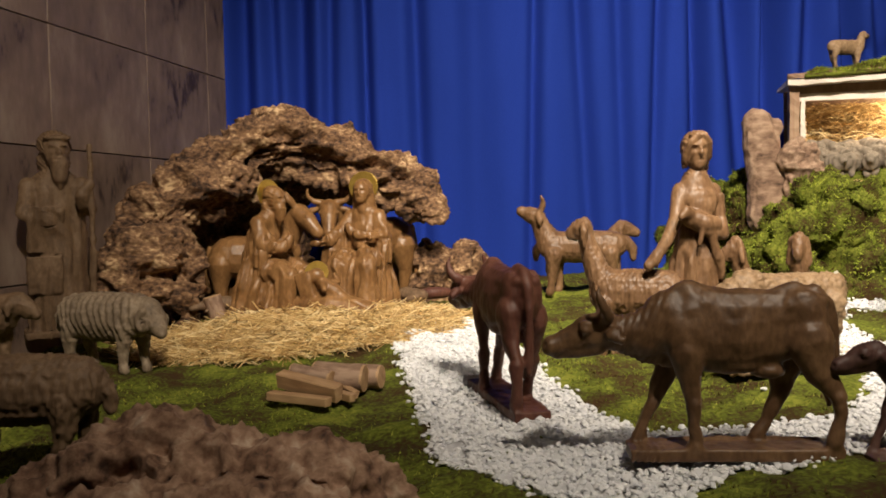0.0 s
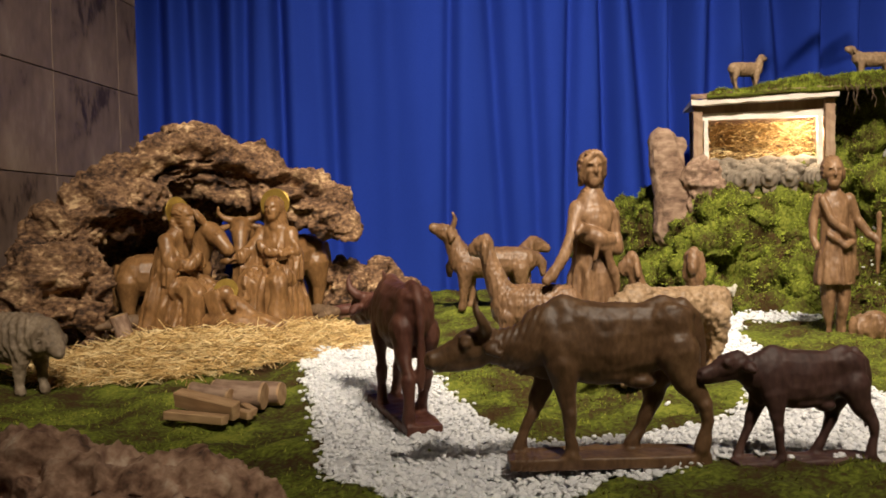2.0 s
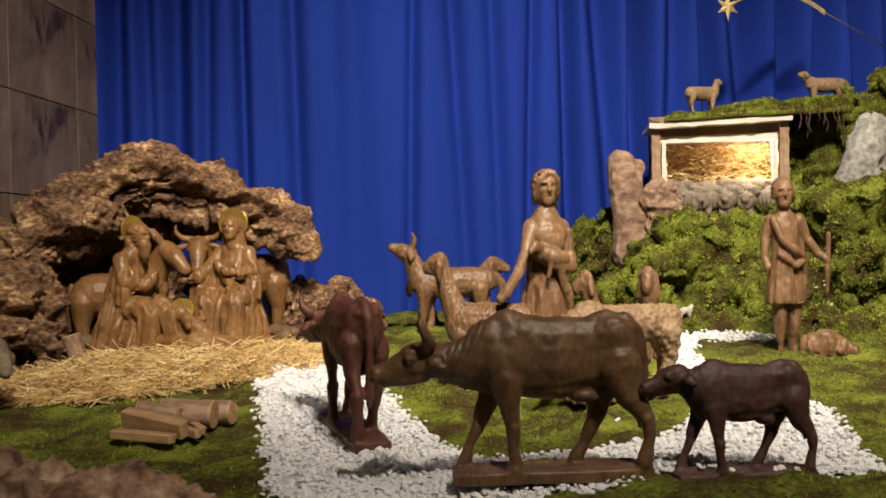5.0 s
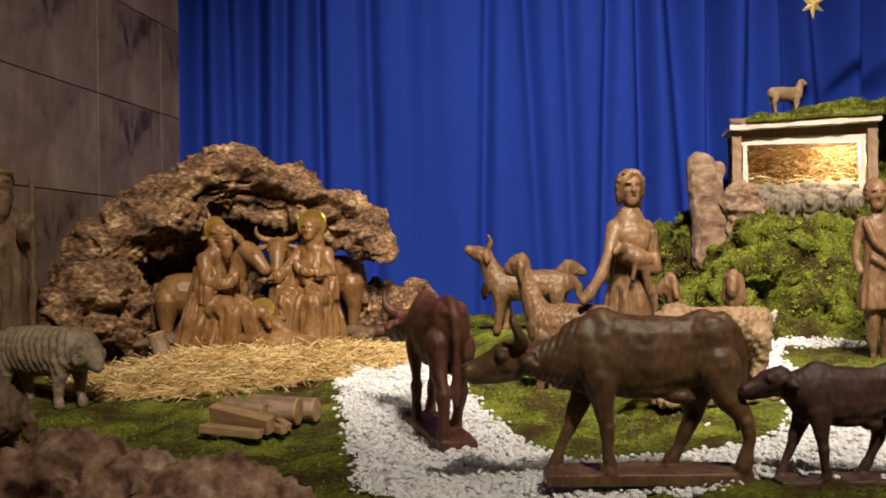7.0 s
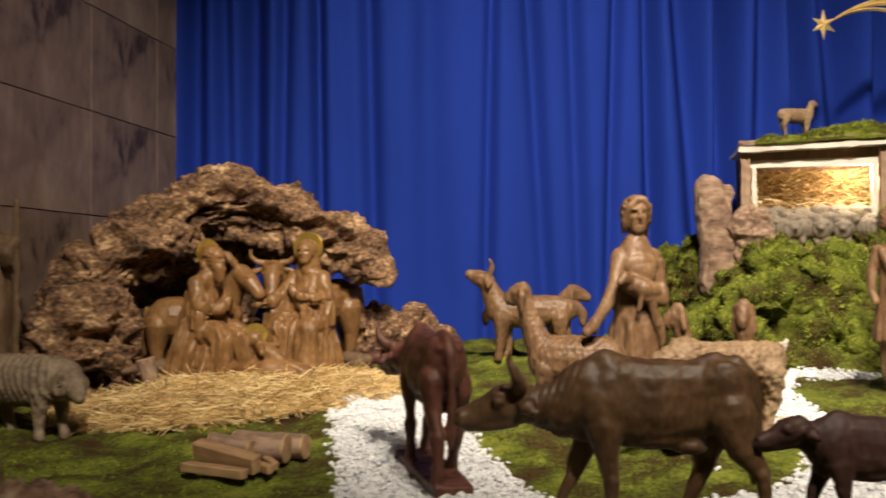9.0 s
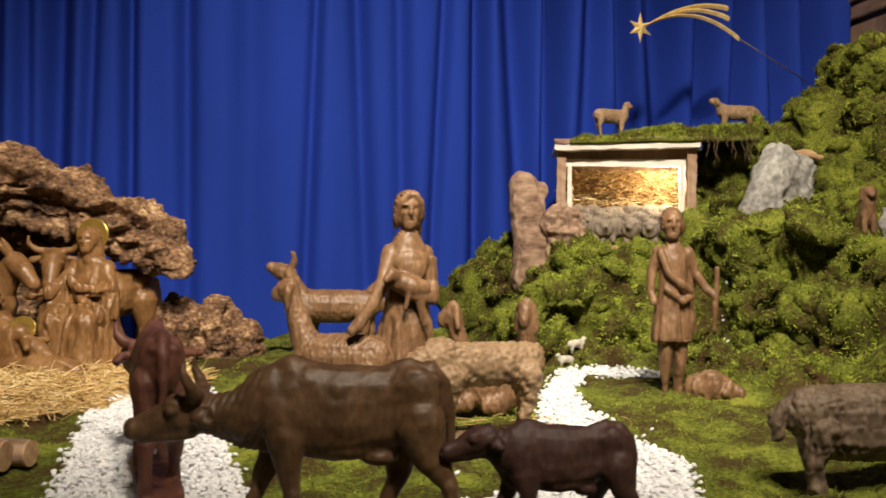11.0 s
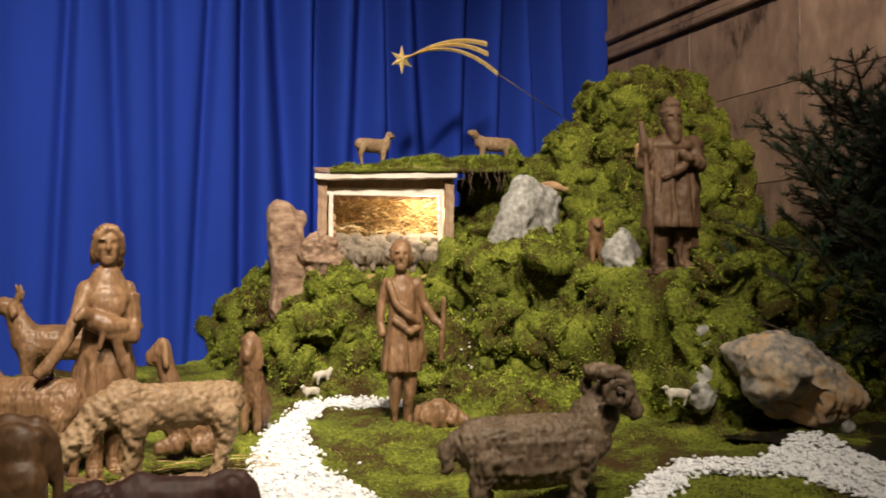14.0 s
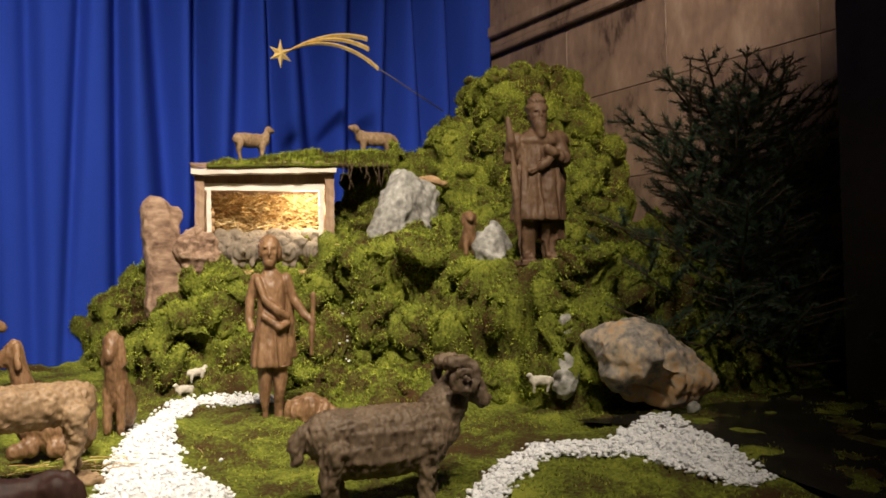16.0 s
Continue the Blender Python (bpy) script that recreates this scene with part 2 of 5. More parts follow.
class Clay:
    """Lumps and tubes that are fused into one carved body."""

    def __init__(self):
        self.bm = bmesh.new()

    def ell(self, c, r, turn=(0, 0, 0)):
        m = pose(*c, *turn) @ Matrix.Diagonal((*r, 1))
        bmesh.ops.create_icosphere(self.bm, subdivisions=3, radius=1, matrix=m)
        return self

    def box(self, c, s, turn=(0, 0, 0)):
        bmesh.ops.create_cube(self.bm, size=1, matrix=pose(*c, *turn) @ Matrix.Diagonal((*s, 1)))
        return self

    def tube(self, pts, flat=1.0, n=14):
        """pts: (x, y, z, r); flat squeezes it along y."""
        pts = [(Vector(p[:3]), p[3]) for p in pts]
        for (a, ra), (b, rb) in zip(pts, pts[1:]):
            d = b - a
            if d.length < 1e-6:
                continue
            rot = d.to_track_quat("Z", "Y").to_matrix().to_4x4()
            mid = (a + b) / 2
            m = Matrix.Translation(mid) @ Matrix.Diagonal((1, flat, 1, 1)) @ rot
            bmesh.ops.create_cone(self.bm, cap_ends=True, segments=n, radius1=ra, radius2=rb, depth=d.length, matrix=m)
        for a, ra in pts:
            bmesh.ops.create_icosphere(self.bm, subdivisions=2, radius=1, matrix=Matrix.Translation(a) @ Matrix.Diagonal((ra, ra * flat, ra, 1)))
        return self

    def loft(self, rings, folds=0, depth=0.0, phase=0.0, n=72):
        """rings: (x, y, z, rx, ry[, fold strength]); closed at both ends."""
        loops = []
        for ring in rings:
            x, y, z, rx, ry = ring[:5]
            k = ring[5] if len(ring) > 5 else 1.0
            loop = []
            for i in range(n):
                a = 2 * math.pi * i / n
                w = 1 + depth * k * (math.sin(folds * a + phase + 0.03 * z) + 0.5 * math.sin((folds * 1.7) // 1 * a + 1.3 * phase + 1))
                loop.append(self.bm.verts.new((x + rx * w * math.cos(a), y + ry * w * math.sin(a), z)))
            loops.append(loop)
        for lo, hi in zip(loops, loops[1:]):
            for i in range(n):
                self.bm.faces.new((lo[i], lo[(i + 1) % n], hi[(i + 1) % n], hi[i]))
        self.bm.faces.new(loops[0][::-1])
        self.bm.faces.new(loops[-1])
        return self

    def fuse(self, name, material, unit, voxel=0.0035, smooth=4, relief=None, seed=0, rough=0.0012):
        """unit: metres per unit. relief(P, N) gives metres to push each point along its normal."""
        bmesh.ops.scale(self.bm, vec=(unit, unit, unit), verts=self.bm.verts)
        bmesh.ops.recalc_face_normals(self.bm, faces=self.bm.faces)
        tmp = bpy.data.meshes.new("tmp")
        self.bm.to_mesh(tmp)
        self.bm.free()
        ob = new("tmp", tmp)
        rm = ob.modifiers.new("remesh", "REMESH")
        rm.mode, rm.voxel_size = "VOXEL", voxel
        sm = ob.modifiers.new("smooth", "SMOOTH")
        sm.factor, sm.iterations = 0.5, smooth
        dg = bpy.context.evaluated_depsgraph_get()
        me = bpy.data.meshes.new_from_object(ob.evaluated_get(dg))
        bpy.data.objects.remove(ob)
        bpy.data.meshes.remove(tmp)
        me.name = name
        k = len(me.vertices)
        p, nn = np.empty(k * 3), np.empty(k * 3)
        me.vertices.foreach_get("co", p)
        me.vertex_normals.foreach_get("vector", nn)
        p, nn = p.reshape(-1, 3), nn.reshape(-1, 3)
        # knife facets and chisel marks
        push = rough * (fbm(p * 70, 3, seed) - 0.5) * 2
        if relief:
            push = push + relief(p, nn)
        p = p + nn * push[:, None]
        me.vertices.foreach_set("co", p.ravel())
        me.materials.clear()
        me.materials.append(material)
        me.polygons.foreach_set("use_smooth", [True] * len(me.polygons))
        me.update()
        return me


def statue(name, me, place, label, category, group=""):
    ob = new(name, me)
    ob.matrix_world = place
    return tagged(ob, label, category, group)


def ground_z(x, y):
    """Height of the mossy ground, which rises a little towards the curtain and to one side."""
    x, y = np.asarray(x, float), np.asarray(y, float)
    h = -0.06 + 0.036 * y + 0.024 * x
    h = h + 0.026 * np.exp(-(((x - 0.54) / 0.22) ** 2 + ((y - 2.5) / 0.2) ** 2))
    h = h + 0.016 * np.exp(-(((x - 0.48) / 0.28) ** 2 + ((y - 1.09) / 0.15) ** 2))
    h = h + 0.035 * np.exp(-(((x - 1.62) / 0.3) ** 2 + ((y - 1.2) / 0.22) ** 2))
    return h


def hill_z(x, y):
    """Height of the moss-covered hill over the ground, 0 where there is none."""
    x, y = np.asarray(x, float), np.asarray(y, float)
    g = ground_z(x, y)
    # shelf that carries the stable
    s = (0.40 - g) * sstep(0.96, 1.15, x + 0.12 * (y - 2.5)) * sstep(2.10 - 0.12 * (x - 1.2), 2.50, y)
    # slope between stable and ledge
    c = 0.46 * sstep(1.35, 1.7, x) * sstep(1.92, 2.42, y + 0.25 * (x - 1.5)) * (1 - 0.45 * np.exp(-(((x - 1.645) / 0.06) ** 2 + ((y - 2.56) / 0.13) ** 2)))
    # ledge with the old herdsman
    d = (0.42 + 0.12 * np.clip(y - 1.82, 0, 0.4) - g) * sstep(1.66, 1.76, x + 0.45 * np.clip(y - 1.75, 0, 0.4)) * sstep(1.53, 1.62, y + 0.10 * (x - 1.8)) * (1 - 0.7 * sstep(2.05, 2.4, x))
    # the peak behind
    r = np.sqrt(((x - 2.37) / 0.53) ** 2 + ((y - 2.66) / 0.62) ** 2)
    e = 0.98 * (1 - sstep(0.18, 1.25, r))
    # crest that joins the stable roof to the peak
    r2 = np.sqrt(((x - 1.86) / 0.155) ** 2 + ((y - 2.72) / 0.20) ** 2)
    e = np.maximum(e, (0.775 - g) * (1 - sstep(0.55, 1.15, r2)))
    # low skirt of cushions at the foot
    f = 0.09 * sstep(1.25, 1.4, x) * sstep(1.68, 1.8, y) * (1 - sstep(2.3, 2.5, x))
    k = 26.0
    return np.log((np.exp(k * s) + np.exp(k * c) + np.exp(k * d) + np.exp(k * e) + np.exp(k * f)) / 5) / k


def hill_top(x, y):
    return float(ground_z(x, y) + max(0, hill_z(x, y)))

# ---- the setting ----
def slab_box(name, lo, hi, material, label, category, kind="structure"):
    bm = bmesh.new()
    c = [(a + b) / 2 for a, b in zip(lo, hi)]
    bmesh.ops.create_cube(bm, size=1, matrix=Matrix.Diagonal((*[b - a for a, b in zip(lo, hi)], 1)))
    ob = new(name, finish(bm, name, material, False))
    ob.location = c
    return tagged(ob, label, category, "", kind)


slab_box("floor", (-3.5, -3.5, -0.20), (5.5, 4.0, -0.09), M_FLOOR, "worn stone floor of the hall", "floor")
slab_box("ceiling", (-3.5, -3.5, 3.2), (5.5, 4.0, 3.3), M_PLASTER, "plain plaster ceiling of the hall", "ceiling")
slab_box("wall_south", (-3.5, -3.6, -0.2), (5.5, -3.5, 3.3), M_PLASTER, "plain plaster wall behind the viewer", "wall")
slab_box("wall_north", (-3.5, 3.3, -0.2), (5.5, 3.4, 3.3), M_PLASTER, "plain plaster wall behind the curtain", "wall")


def panel_wall(name, corner, heading, length, z_lines, y_lines, label):
    """A stone-clad wall from its far corner towards the viewer; x of the local frame runs along it, its face is at local y = 0."""
    bm = bmesh.new()
    bmesh.ops.create_cube(bm, size=1, matrix=pose(length / 2, -0.105, 1.5) @ Matrix.Diagonal((length, 0.19, 3.4, 1)))
    wall = new(name, finish(bm, name, M_PILLAR, False))
    wall.matrix_world = Matrix.Translation((*corner, 0)) @ pose(0, 0, 0, 0, 0, heading)
    tagged(wall, label, "wall", "", "structure")
    zs, ys = z_lines, y_lines
    for z0, z1 in zip(zs, zs[1:]):
        for y0, y1 in zip(ys, ys[1:]):
            b = bmesh.new()
            bmesh.ops.create_cube(b, size=1, matrix=Matrix.Diagonal((y1 - y0 - 0.0025, 0.02, z1 - z0 - 0.0025, 1)))
            bmesh.ops.bevel(b, geom=b.edges[:], offset=0.0012, segments=1, affect="EDGES")
            p = part("stone_panel", b, M_STONE, wall, smooth=False)
            p.location = ((y0 + y1) / 2, 0.0, (z0 + z1) / 2)
    return wall


ZL = [-0.14, 0.155, 0.455, 0.735, 1.02, 1.31, 1.6, 1.9, 2.2]
wl = panel_wall("wall_west", (-0.505, 3.14), -105.2, 4.2, ZL, [0.0, 0.2, 0.56, 0.98, 1.33, 1.72, 2.1, 2.5, 2.9, 3.3, 4.2], "brown veined marble panel wall with thin joints")
wr = panel_wall("wall_east", (2.56, -0.9), 90.0, 4.0, [-0.14, 0.35, 0.65, 0.95, 1.235], [0.0, 0.9, 1.4, 1.9, 2.45, 3.0, 3.5, 4.0], "tan veined marble wall below a stone moulding")
# moulding courses above the panels
for z0, z1, out in ((1.235, 1.262, 0.022), (1.262, 1.30, 0.012), (1.30, 1.345, 0.035), (1.345, 2.4, 0.014)):
    bm = bmesh.new()
    bmesh.ops.create_cube(bm, size=1, matrix=Matrix.Diagonal((4.0, 0.03 + out, z1 - z0, 1)))
    bmesh.ops.bevel(bm, geom=bm.edges[:], offset=0.004, segments=2, affect="EDGES")
    c = part("moulding", bm, M_STONE, wr, smooth=False)
    c.location = (2.0, out / 2, (z0 + z1) / 2)
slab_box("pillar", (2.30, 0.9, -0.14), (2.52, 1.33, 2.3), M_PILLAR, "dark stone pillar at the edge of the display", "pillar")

# curtain with uneven hanging folds
xs = np.linspace(-0.53, 2.52, 460)
zs = np.linspace(-0.02, 2.35, 60)
valley = [(-0.46, 0.035, 0.045), (-0.37, 0.03, 0.035), (-0.27, 0.04, 0.05), (-0.17, 0.025, 0.03), (-0.06, 0.022, 0.042), (0.11, 0.03, 0.035), (0.30, 0.05, 0.018), (0.52, 0.022, 0.032), (0.66, 0.03, 0.035), (0.80, 0.028, 0.028), (0.95, 0.022, 0.03),
          (1.08, 0.02, 0.035), (1.22, 0.04, 0.05), (1.36, 0.025, 0.06), (1.50, 0.03, 0.035), (1.63, 0.025, 0.05), (1.78, 0.04, 0.055), (1.95, 0.03, 0.05), (2.10, 0.025, 0.05), (2.25, 0.03, 0.05), (2.40, 0.025, 0.06)]
X, Z = np.meshgrid(xs, zs)
Yc = 3.07 + 0.008 * np.sin(X * 19 + 1) + 0.006 * np.sin(X * 41 + Z)
for k, (vx, w, d) in enumerate(valley):
    sway = (0.05 * (1.1 - Z) * math.sin(k * 1.7)) * (0.4 if vx < 0.4 else 1.0)
    Yc = Yc + (3.2 if vx > 1.0 else 1.7 if vx > 0.2 else 2.2) * d * np.exp(-((X - vx - sway) / (1.5 * w if vx > 1.0 else w)) ** 2) * (0.55 + 0.45 * np.clip(Z / 1.2, 0, 1))
Yc = Yc + 0.006 * (vnoise(np.stack([X.ravel() * 9, Z.ravel() * 3, 0 * X.ravel()], 1), 5).reshape(X.shape) - 0.5)
Yc = Yc - 0.0025 * np.exp(-((Z - 0.36 - 0.02 * X) / 0.004) ** 2)
Yc = np.minimum(Yc, 3.28)
V = np.stack([X.ravel(), Yc.ravel(), Z.ravel()], 1)
nx, nz = len(xs), len(zs)
F = [(j * nx + i, j * nx + i + 1, (j + 1) * nx + i + 1, (j + 1) * nx + i) for j in range(nz - 1) for i in range(nx - 1)]
curtain = new("curtain", mesh_of("curtain", V, F, M_CURTAIN))
so = curtain.modifiers.new("thick", "SOLIDIFY")
so.thickness = 0.003
tagged(curtain, "royal blue cloth curtain hanging in loose folds", "curtain", "", "structure")


# mossy ground
def grid(x0, x1, y0, y1, step):
    gx, gy = np.arange(x0, x1 + step, step), np.arange(y0, y1 + step, step)
    A, B = np.meshgrid(gx, gy)
    w = len(gx)
    f = [(j * w + i, j * w + i + 1, (j + 1) * w + i + 1, (j + 1) * w + i) for j in range(len(gy) - 1) for i in range(w - 1)]
    return A.ravel(), B.ravel(), f


def lumps(x, y):
    """Low cushions of the ground moss."""
    p = np.stack([x * 16, y * 16, 0 * x], 1)
    q = np.stack([x * 55, y * 55, 0 * x], 1)
    front = sstep(1.12, 0.95, y) * sstep(0.25, 0.45, x) * (1 - sstep(0.9, 1.05, x)) * 0.03
    return 0.030 * (fbm(p, 2, 3) - 0.5) + 0.013 * (fbm(q, 2, 9) - 0.5) + front + 0.022 * np.exp(-(((x + 0.62) / 0.12) ** 2 + ((y - 1.95) / 0.12) ** 2))


gx, gy, gf = grid(-0.95, 2.56, 0.55, 3.1, 0.014)
gz = ground_z(gx, gy) + lumps(gx, gy)
ground = new("ground", mesh_of("ground", np.stack([gx, gy, gz], 1), gf, M_MOSSBED))
tagged(ground, "green and brown flat sheet moss covering the display", "moss ground", "", "structure")

# moss hill
hx, hy, hf = grid(0.80, 2.56, 1.50, 3.08, 0.009)
hh = hill_z(hx, hy)
hz = ground_z(hx, hy) + hh
W = len(np.arange(0.80, 2.56 + 0.009, 0.009))
P = np.stack([hx, hy, hz], 1)
gzx = np.gradient(hz.reshape(-1, W), 0.009, axis=1).ravel()
gzy = np.gradient(hz.reshape(-1, W), 0.009, axis=0).ravel()
N = np.stack([-gzx, -gzy, np.ones_like(gzx)], 1)
N /= np.linalg.norm(N, axis=1)[:, None]
Q = P + 0.03 * np.stack([fbm(P * 12, 2, s) - 0.5 for s in (31, 32, 33)], 1)
cush = 0.13 * (0.34 - cells(Q * 8.5, 21) ** 2) + 0.085 * (0.34 - cells(Q * 20, 22) ** 2) + (fbm(P * 45, 3, 4) - 0.5) * 0.045 + 0.06 * (fbm(P * 4, 2, 41) - 0.5)
for sx, sy, sr in ((1.80, 1.77, 0.11), (1.72, 1.90, 0.07), (1.745, 2.02, 0.05), (1.79, 2.66, 0.05), (1.70, 2.33, 0.10)):
    pad = np.exp(-(((hx - sx) / sr) ** 2 + ((hy - sy) / sr) ** 2) ** 2)
    cush = cush * (1 - pad) + 0.004 * pad
P = P + N * (cush * sstep(0.01, 0.08, hh))[:, None]
# small hollows at the foot of the hill
for cx, cy, cz, r in ((1.115, 2.36, 0.15, 0.055), (1.52, 1.98, 0.11, 0.05), (1.93, 1.62, 0.17, 0.075), (1.34, 2.02, 0.06, 0.04), (1.60, 2.46, 0.53, 0.075)):
    d = np.sqrt((P[:, 0] - cx) ** 2 + (P[:, 2] - cz) ** 2)
    P[:, 1] += 0.16 * (1 - sstep(r * 0.55, r, d)) * (np.abs(P[:, 1] - cy) < 0.16)
P[:, 2] -= 0.03 * (1 - sstep(0.0, 0.03, hh))


def hill_at(x, y, r=0.02):
    """Height of the finished hill round a place."""
    near_by = (np.abs(P[:, 0] - x) < r) & (np.abs(P[:, 1] - y) < r)
    return float(np.median(P[near_by, 2]))


hill = new("moss_hill", mesh_of("moss_hill", P, hf, M_MOSSBED))
tagged(hill, "steep hill covered in green cushion moss", "hill", "", "structure")


def blades(name, base, nrm, length, width, material, label, seed):
    """Short upright moss shoots, one triangle each."""
    rng = np.random.default_rng(seed)
    k = len(base)
    lean = nrm + rng.normal(0, 0.55, (k, 3)) + np.array([0, 0, 0.25])
    lean /= np.linalg.norm(lean, axis=1)[:, None]
    side = np.cross(lean, rng.normal(0, 1, (k, 3)))
    side /= np.linalg.norm(side, axis=1)[:, None] + 1e-9
    L = length * rng.uniform(0.5, 1.3, (k, 1))
    wv = width * rng.uniform(0.7, 1.3, (k, 1))
    v = np.empty((k * 3, 3))
    v[0::3], v[1::3], v[2::3] = base - side * wv, base + side * wv, base + lean * L
    me = bpy.data.meshes.new(name)
    me.vertices.add(k * 3)
    me.vertices.foreach_set("co", v.ravel())
    me.loops.add(k * 3)
    me.loops.foreach_set("vertex_index", np.arange(k * 3))
    me.polygons.add(k)
    me.polygons.foreach_set("loop_start", np.arange(0, k * 3, 3))
    me.polygons.foreach_set("loop_total", np.full(k, 3))
    me.update(calc_edges=True)
    me.materials.append(material)
    return tagged(new(name, me), label, "moss", "", "stuff")


def inside(poly, x, y):
    res = np.zeros(len(x), bool)
    for (x0, y0), (x1, y1) in zip(poly, poly[1:] + poly[:1]):
        c = ((y0 > y) != (y1 > y)) & (x < (x1 - x0) * (y - y0) / (y1 - y0 + 1e-12) + x0)
        res ^= c
    return res


PATHS = [
    [(0.0, 2.19), (0.012, 1.86), (0.035, 1.5), (0.04, 1.32), (0.05, 1.2), (0.11, 1.1), (0.17, 1.035), (0.24, 0.98), (0.36, 1.07), (0.45, 1.07), (0.52, 1.08), (0.62, 1.045), (0.75, 1.03), (0.80, 1.10), (0.86, 1.25), (0.93, 1.40), (0.90, 1.55), (0.93, 1.75), (0.965, 1.93),
     (1.06, 2.10), (1.26, 2.08), (1.27, 2.13), (1.06, 2.22), (0.98, 2.10), (0.88, 1.92), (0.83, 1.76), (0.77, 1.55), (0.71, 1.40), (0.60, 1.29), (0.45, 1.265), (0.33, 1.27), (0.29, 1.40), (0.27, 1.55), (0.26, 1.85), (0.235, 2.1), (0.2, 2.26)],
    [(1.13, 1.06), (1.175, 1.14), (1.28, 1.235), (1.42, 1.31), (1.52, 1.225), (1.62, 1.28), (1.73, 1.37), (1.745, 1.33), (1.68, 1.20), (1.64, 1.08), (1.60, 0.965), (1.555, 0.95), (1.525, 1.03), (1.485, 1.15), (1.41, 1.245), (1.30, 1.19), (1.21, 1.11), (1.165, 1.035)],
]
rng = np.random.default_rng(2)
# shoots on the flat moss, thin where it is worn
k = 150000
bx, by = rng.uniform(-0.95, 2.5, k), rng.uniform(0.6, 3.05, k)
keep = (fbm(np.stack([bx * 6, by * 6, 0 * bx], 1), 3, 8) > rng.uniform(0.32, 0.62, k)) & (hill_z(bx, by) < 0.03)
edge = bx + rng.normal(0, 0.012, k), by + rng.normal(0, 0.012, k)
keep &= ~inside(PATHS[0], *edge) & ~inside(PATHS[1], *edge)
bx, by = bx[keep], by[keep]
bz = ground_z(bx, by) + lumps(bx, by)
blades("ground_moss_shoots", np.stack([bx, by, bz - 0.001], 1), np.tile([0, 0, 1.0], (len(bx), 1)), 0.0062, 0.0012, M_MOSS, "short green moss shoots on the flat ground", 3)
# cushions and shoots on the hill, sampled from its faces
tri = np.array(hf)
pa, pb, pc, pd = (P[tri[:, i]] for i in range(4))
ok = hh[tri[:, 0]] > 0.02
areas = np.linalg.norm(np.cross(pc - pa, pd - pb), axis=1) / 2 * ok


def on_hill(k):
    """k places on the hill and the directions in which it faces there."""
    pick = rng.choice(len(tri), k, p=areas / areas.sum())
    u, v = rng.uniform(0, 1, (2, k, 1))
    at = (pa[pick] * (1 - u) + pb[pick] * u) * (1 - v) + (pd[pick] * (1 - u) + pc[pick] * u) * v
    n = np.cross(pc[pick] - pa[pick], pd[pick] - pb[pick])
    return at, n / np.linalg.norm(n, axis=1)[:, None]


def ball(sub):
    b = bmesh.new()
    bmesh.ops.create_icosphere(b, subdivisions=sub, radius=1)
    v, f = np.array([q.co[:] for q in b.verts]), np.array([[q.index for q in p.verts] for p in b.faces])
    b.free()
    return v, f


def cushions(name, at, n, size, label, seed):
    """Uneven flattened pads of moss; gives back places and normals on them for shoots."""
    r = np.random.default_rng(seed)
    v0, f0 = ball(2)
    k, m = len(at), len(v0)
    n = n + np.array([0, -0.1, 0.35])
    n = n / np.linalg.norm(n, axis=1)[:, None]
    s1 = np.cross(n, r.normal(0, 1, (k, 3)))
    s1 /= np.linalg.norm(s1, axis=1)[:, None]
    s2 = np.cross(n, s1)
    rad = size * r.lognormal(0, 0.38, k)
    sh = np.stack([r.uniform(0.8, 1.4, k), r.uniform(0.7, 1.1, k), r.uniform(0.34, 0.56, k)], 1) * rad[:, None]
    loc = v0[None] * sh[:, None]
    q = at[:, None] + loc[..., :1] * s1[:, None] + loc[..., 1:2] * s2[:, None] + loc[..., 2:] * n[:, None] - 0.15 * (rad[:, None] * n)[:, None]
    q = q.reshape(-1, 3)
    q = q + 0.034 * np.stack([fbm(q * 42, 3, seed + j) - 0.5 for j in range(3)], 1)
    f = (f0[None] + (np.arange(k) * m)[:, None, None]).reshape(-1, 3)
    tagged(new(name, mesh_of(name, q, f.tolist(), M_MOSSBED)), label, "moss", "", "stuff")
    return q, f


def shoots_on(q, f, k):
    """k places on a triangle mesh, and its normals there."""
    a, b, c = q[f[:, 0]], q[f[:, 1]], q[f[:, 2]]
    n = np.cross(b - a, c - a)
    ar = np.linalg.norm(n, axis=1)
    pick = rng.choice(len(f), k, p=ar / ar.sum())
    u, v = rng.uniform(0, 1, (2, k, 1))
    u, v = np.where(u + v > 1, 1 - u, u), np.where(u + v > 1, 1 - v, v)
    return a[pick] + u * (b - a)[pick] + v * (c - a)[pick], (n / (ar[:, None] + 1e-12))[pick]


base, fn = on_hill(110000)
blades("hill_moss_shoots", base, fn, 0.007, 0.0015, M_HILLMOSS, "dense green cushion moss on the hill", 5)
cat, cn = on_hill(2300)
clear = np.ones(len(cat), bool)
for sx, sy, sr in ((1.80, 1.77, 0.10), (1.72, 1.90, 0.055), (1.745, 2.02, 0.035), (1.79, 2.66, 0.045), (1.44, 2.66, 0.23), (1.125, 2.66, 0.05), (1.115, 2.30, 0.065), (1.62, 2.50, 0.06), (1.93, 1.60, 0.06)):
    clear &= np.hypot(cat[:, 0] - sx, cat[:, 1] - sy) > sr
cq, cf = cushions("moss_cushions", cat[clear], cn[clear], 0.024, "rounded cushions of green moss heaped on the hill", 61)
base, fn = shoots_on(cq, cf, 330000)
blades("cushion_moss_shoots", base, fn, 0.0105, 0.0015, M_HILLMOSS, "short green shoots on the moss cushions", 9)


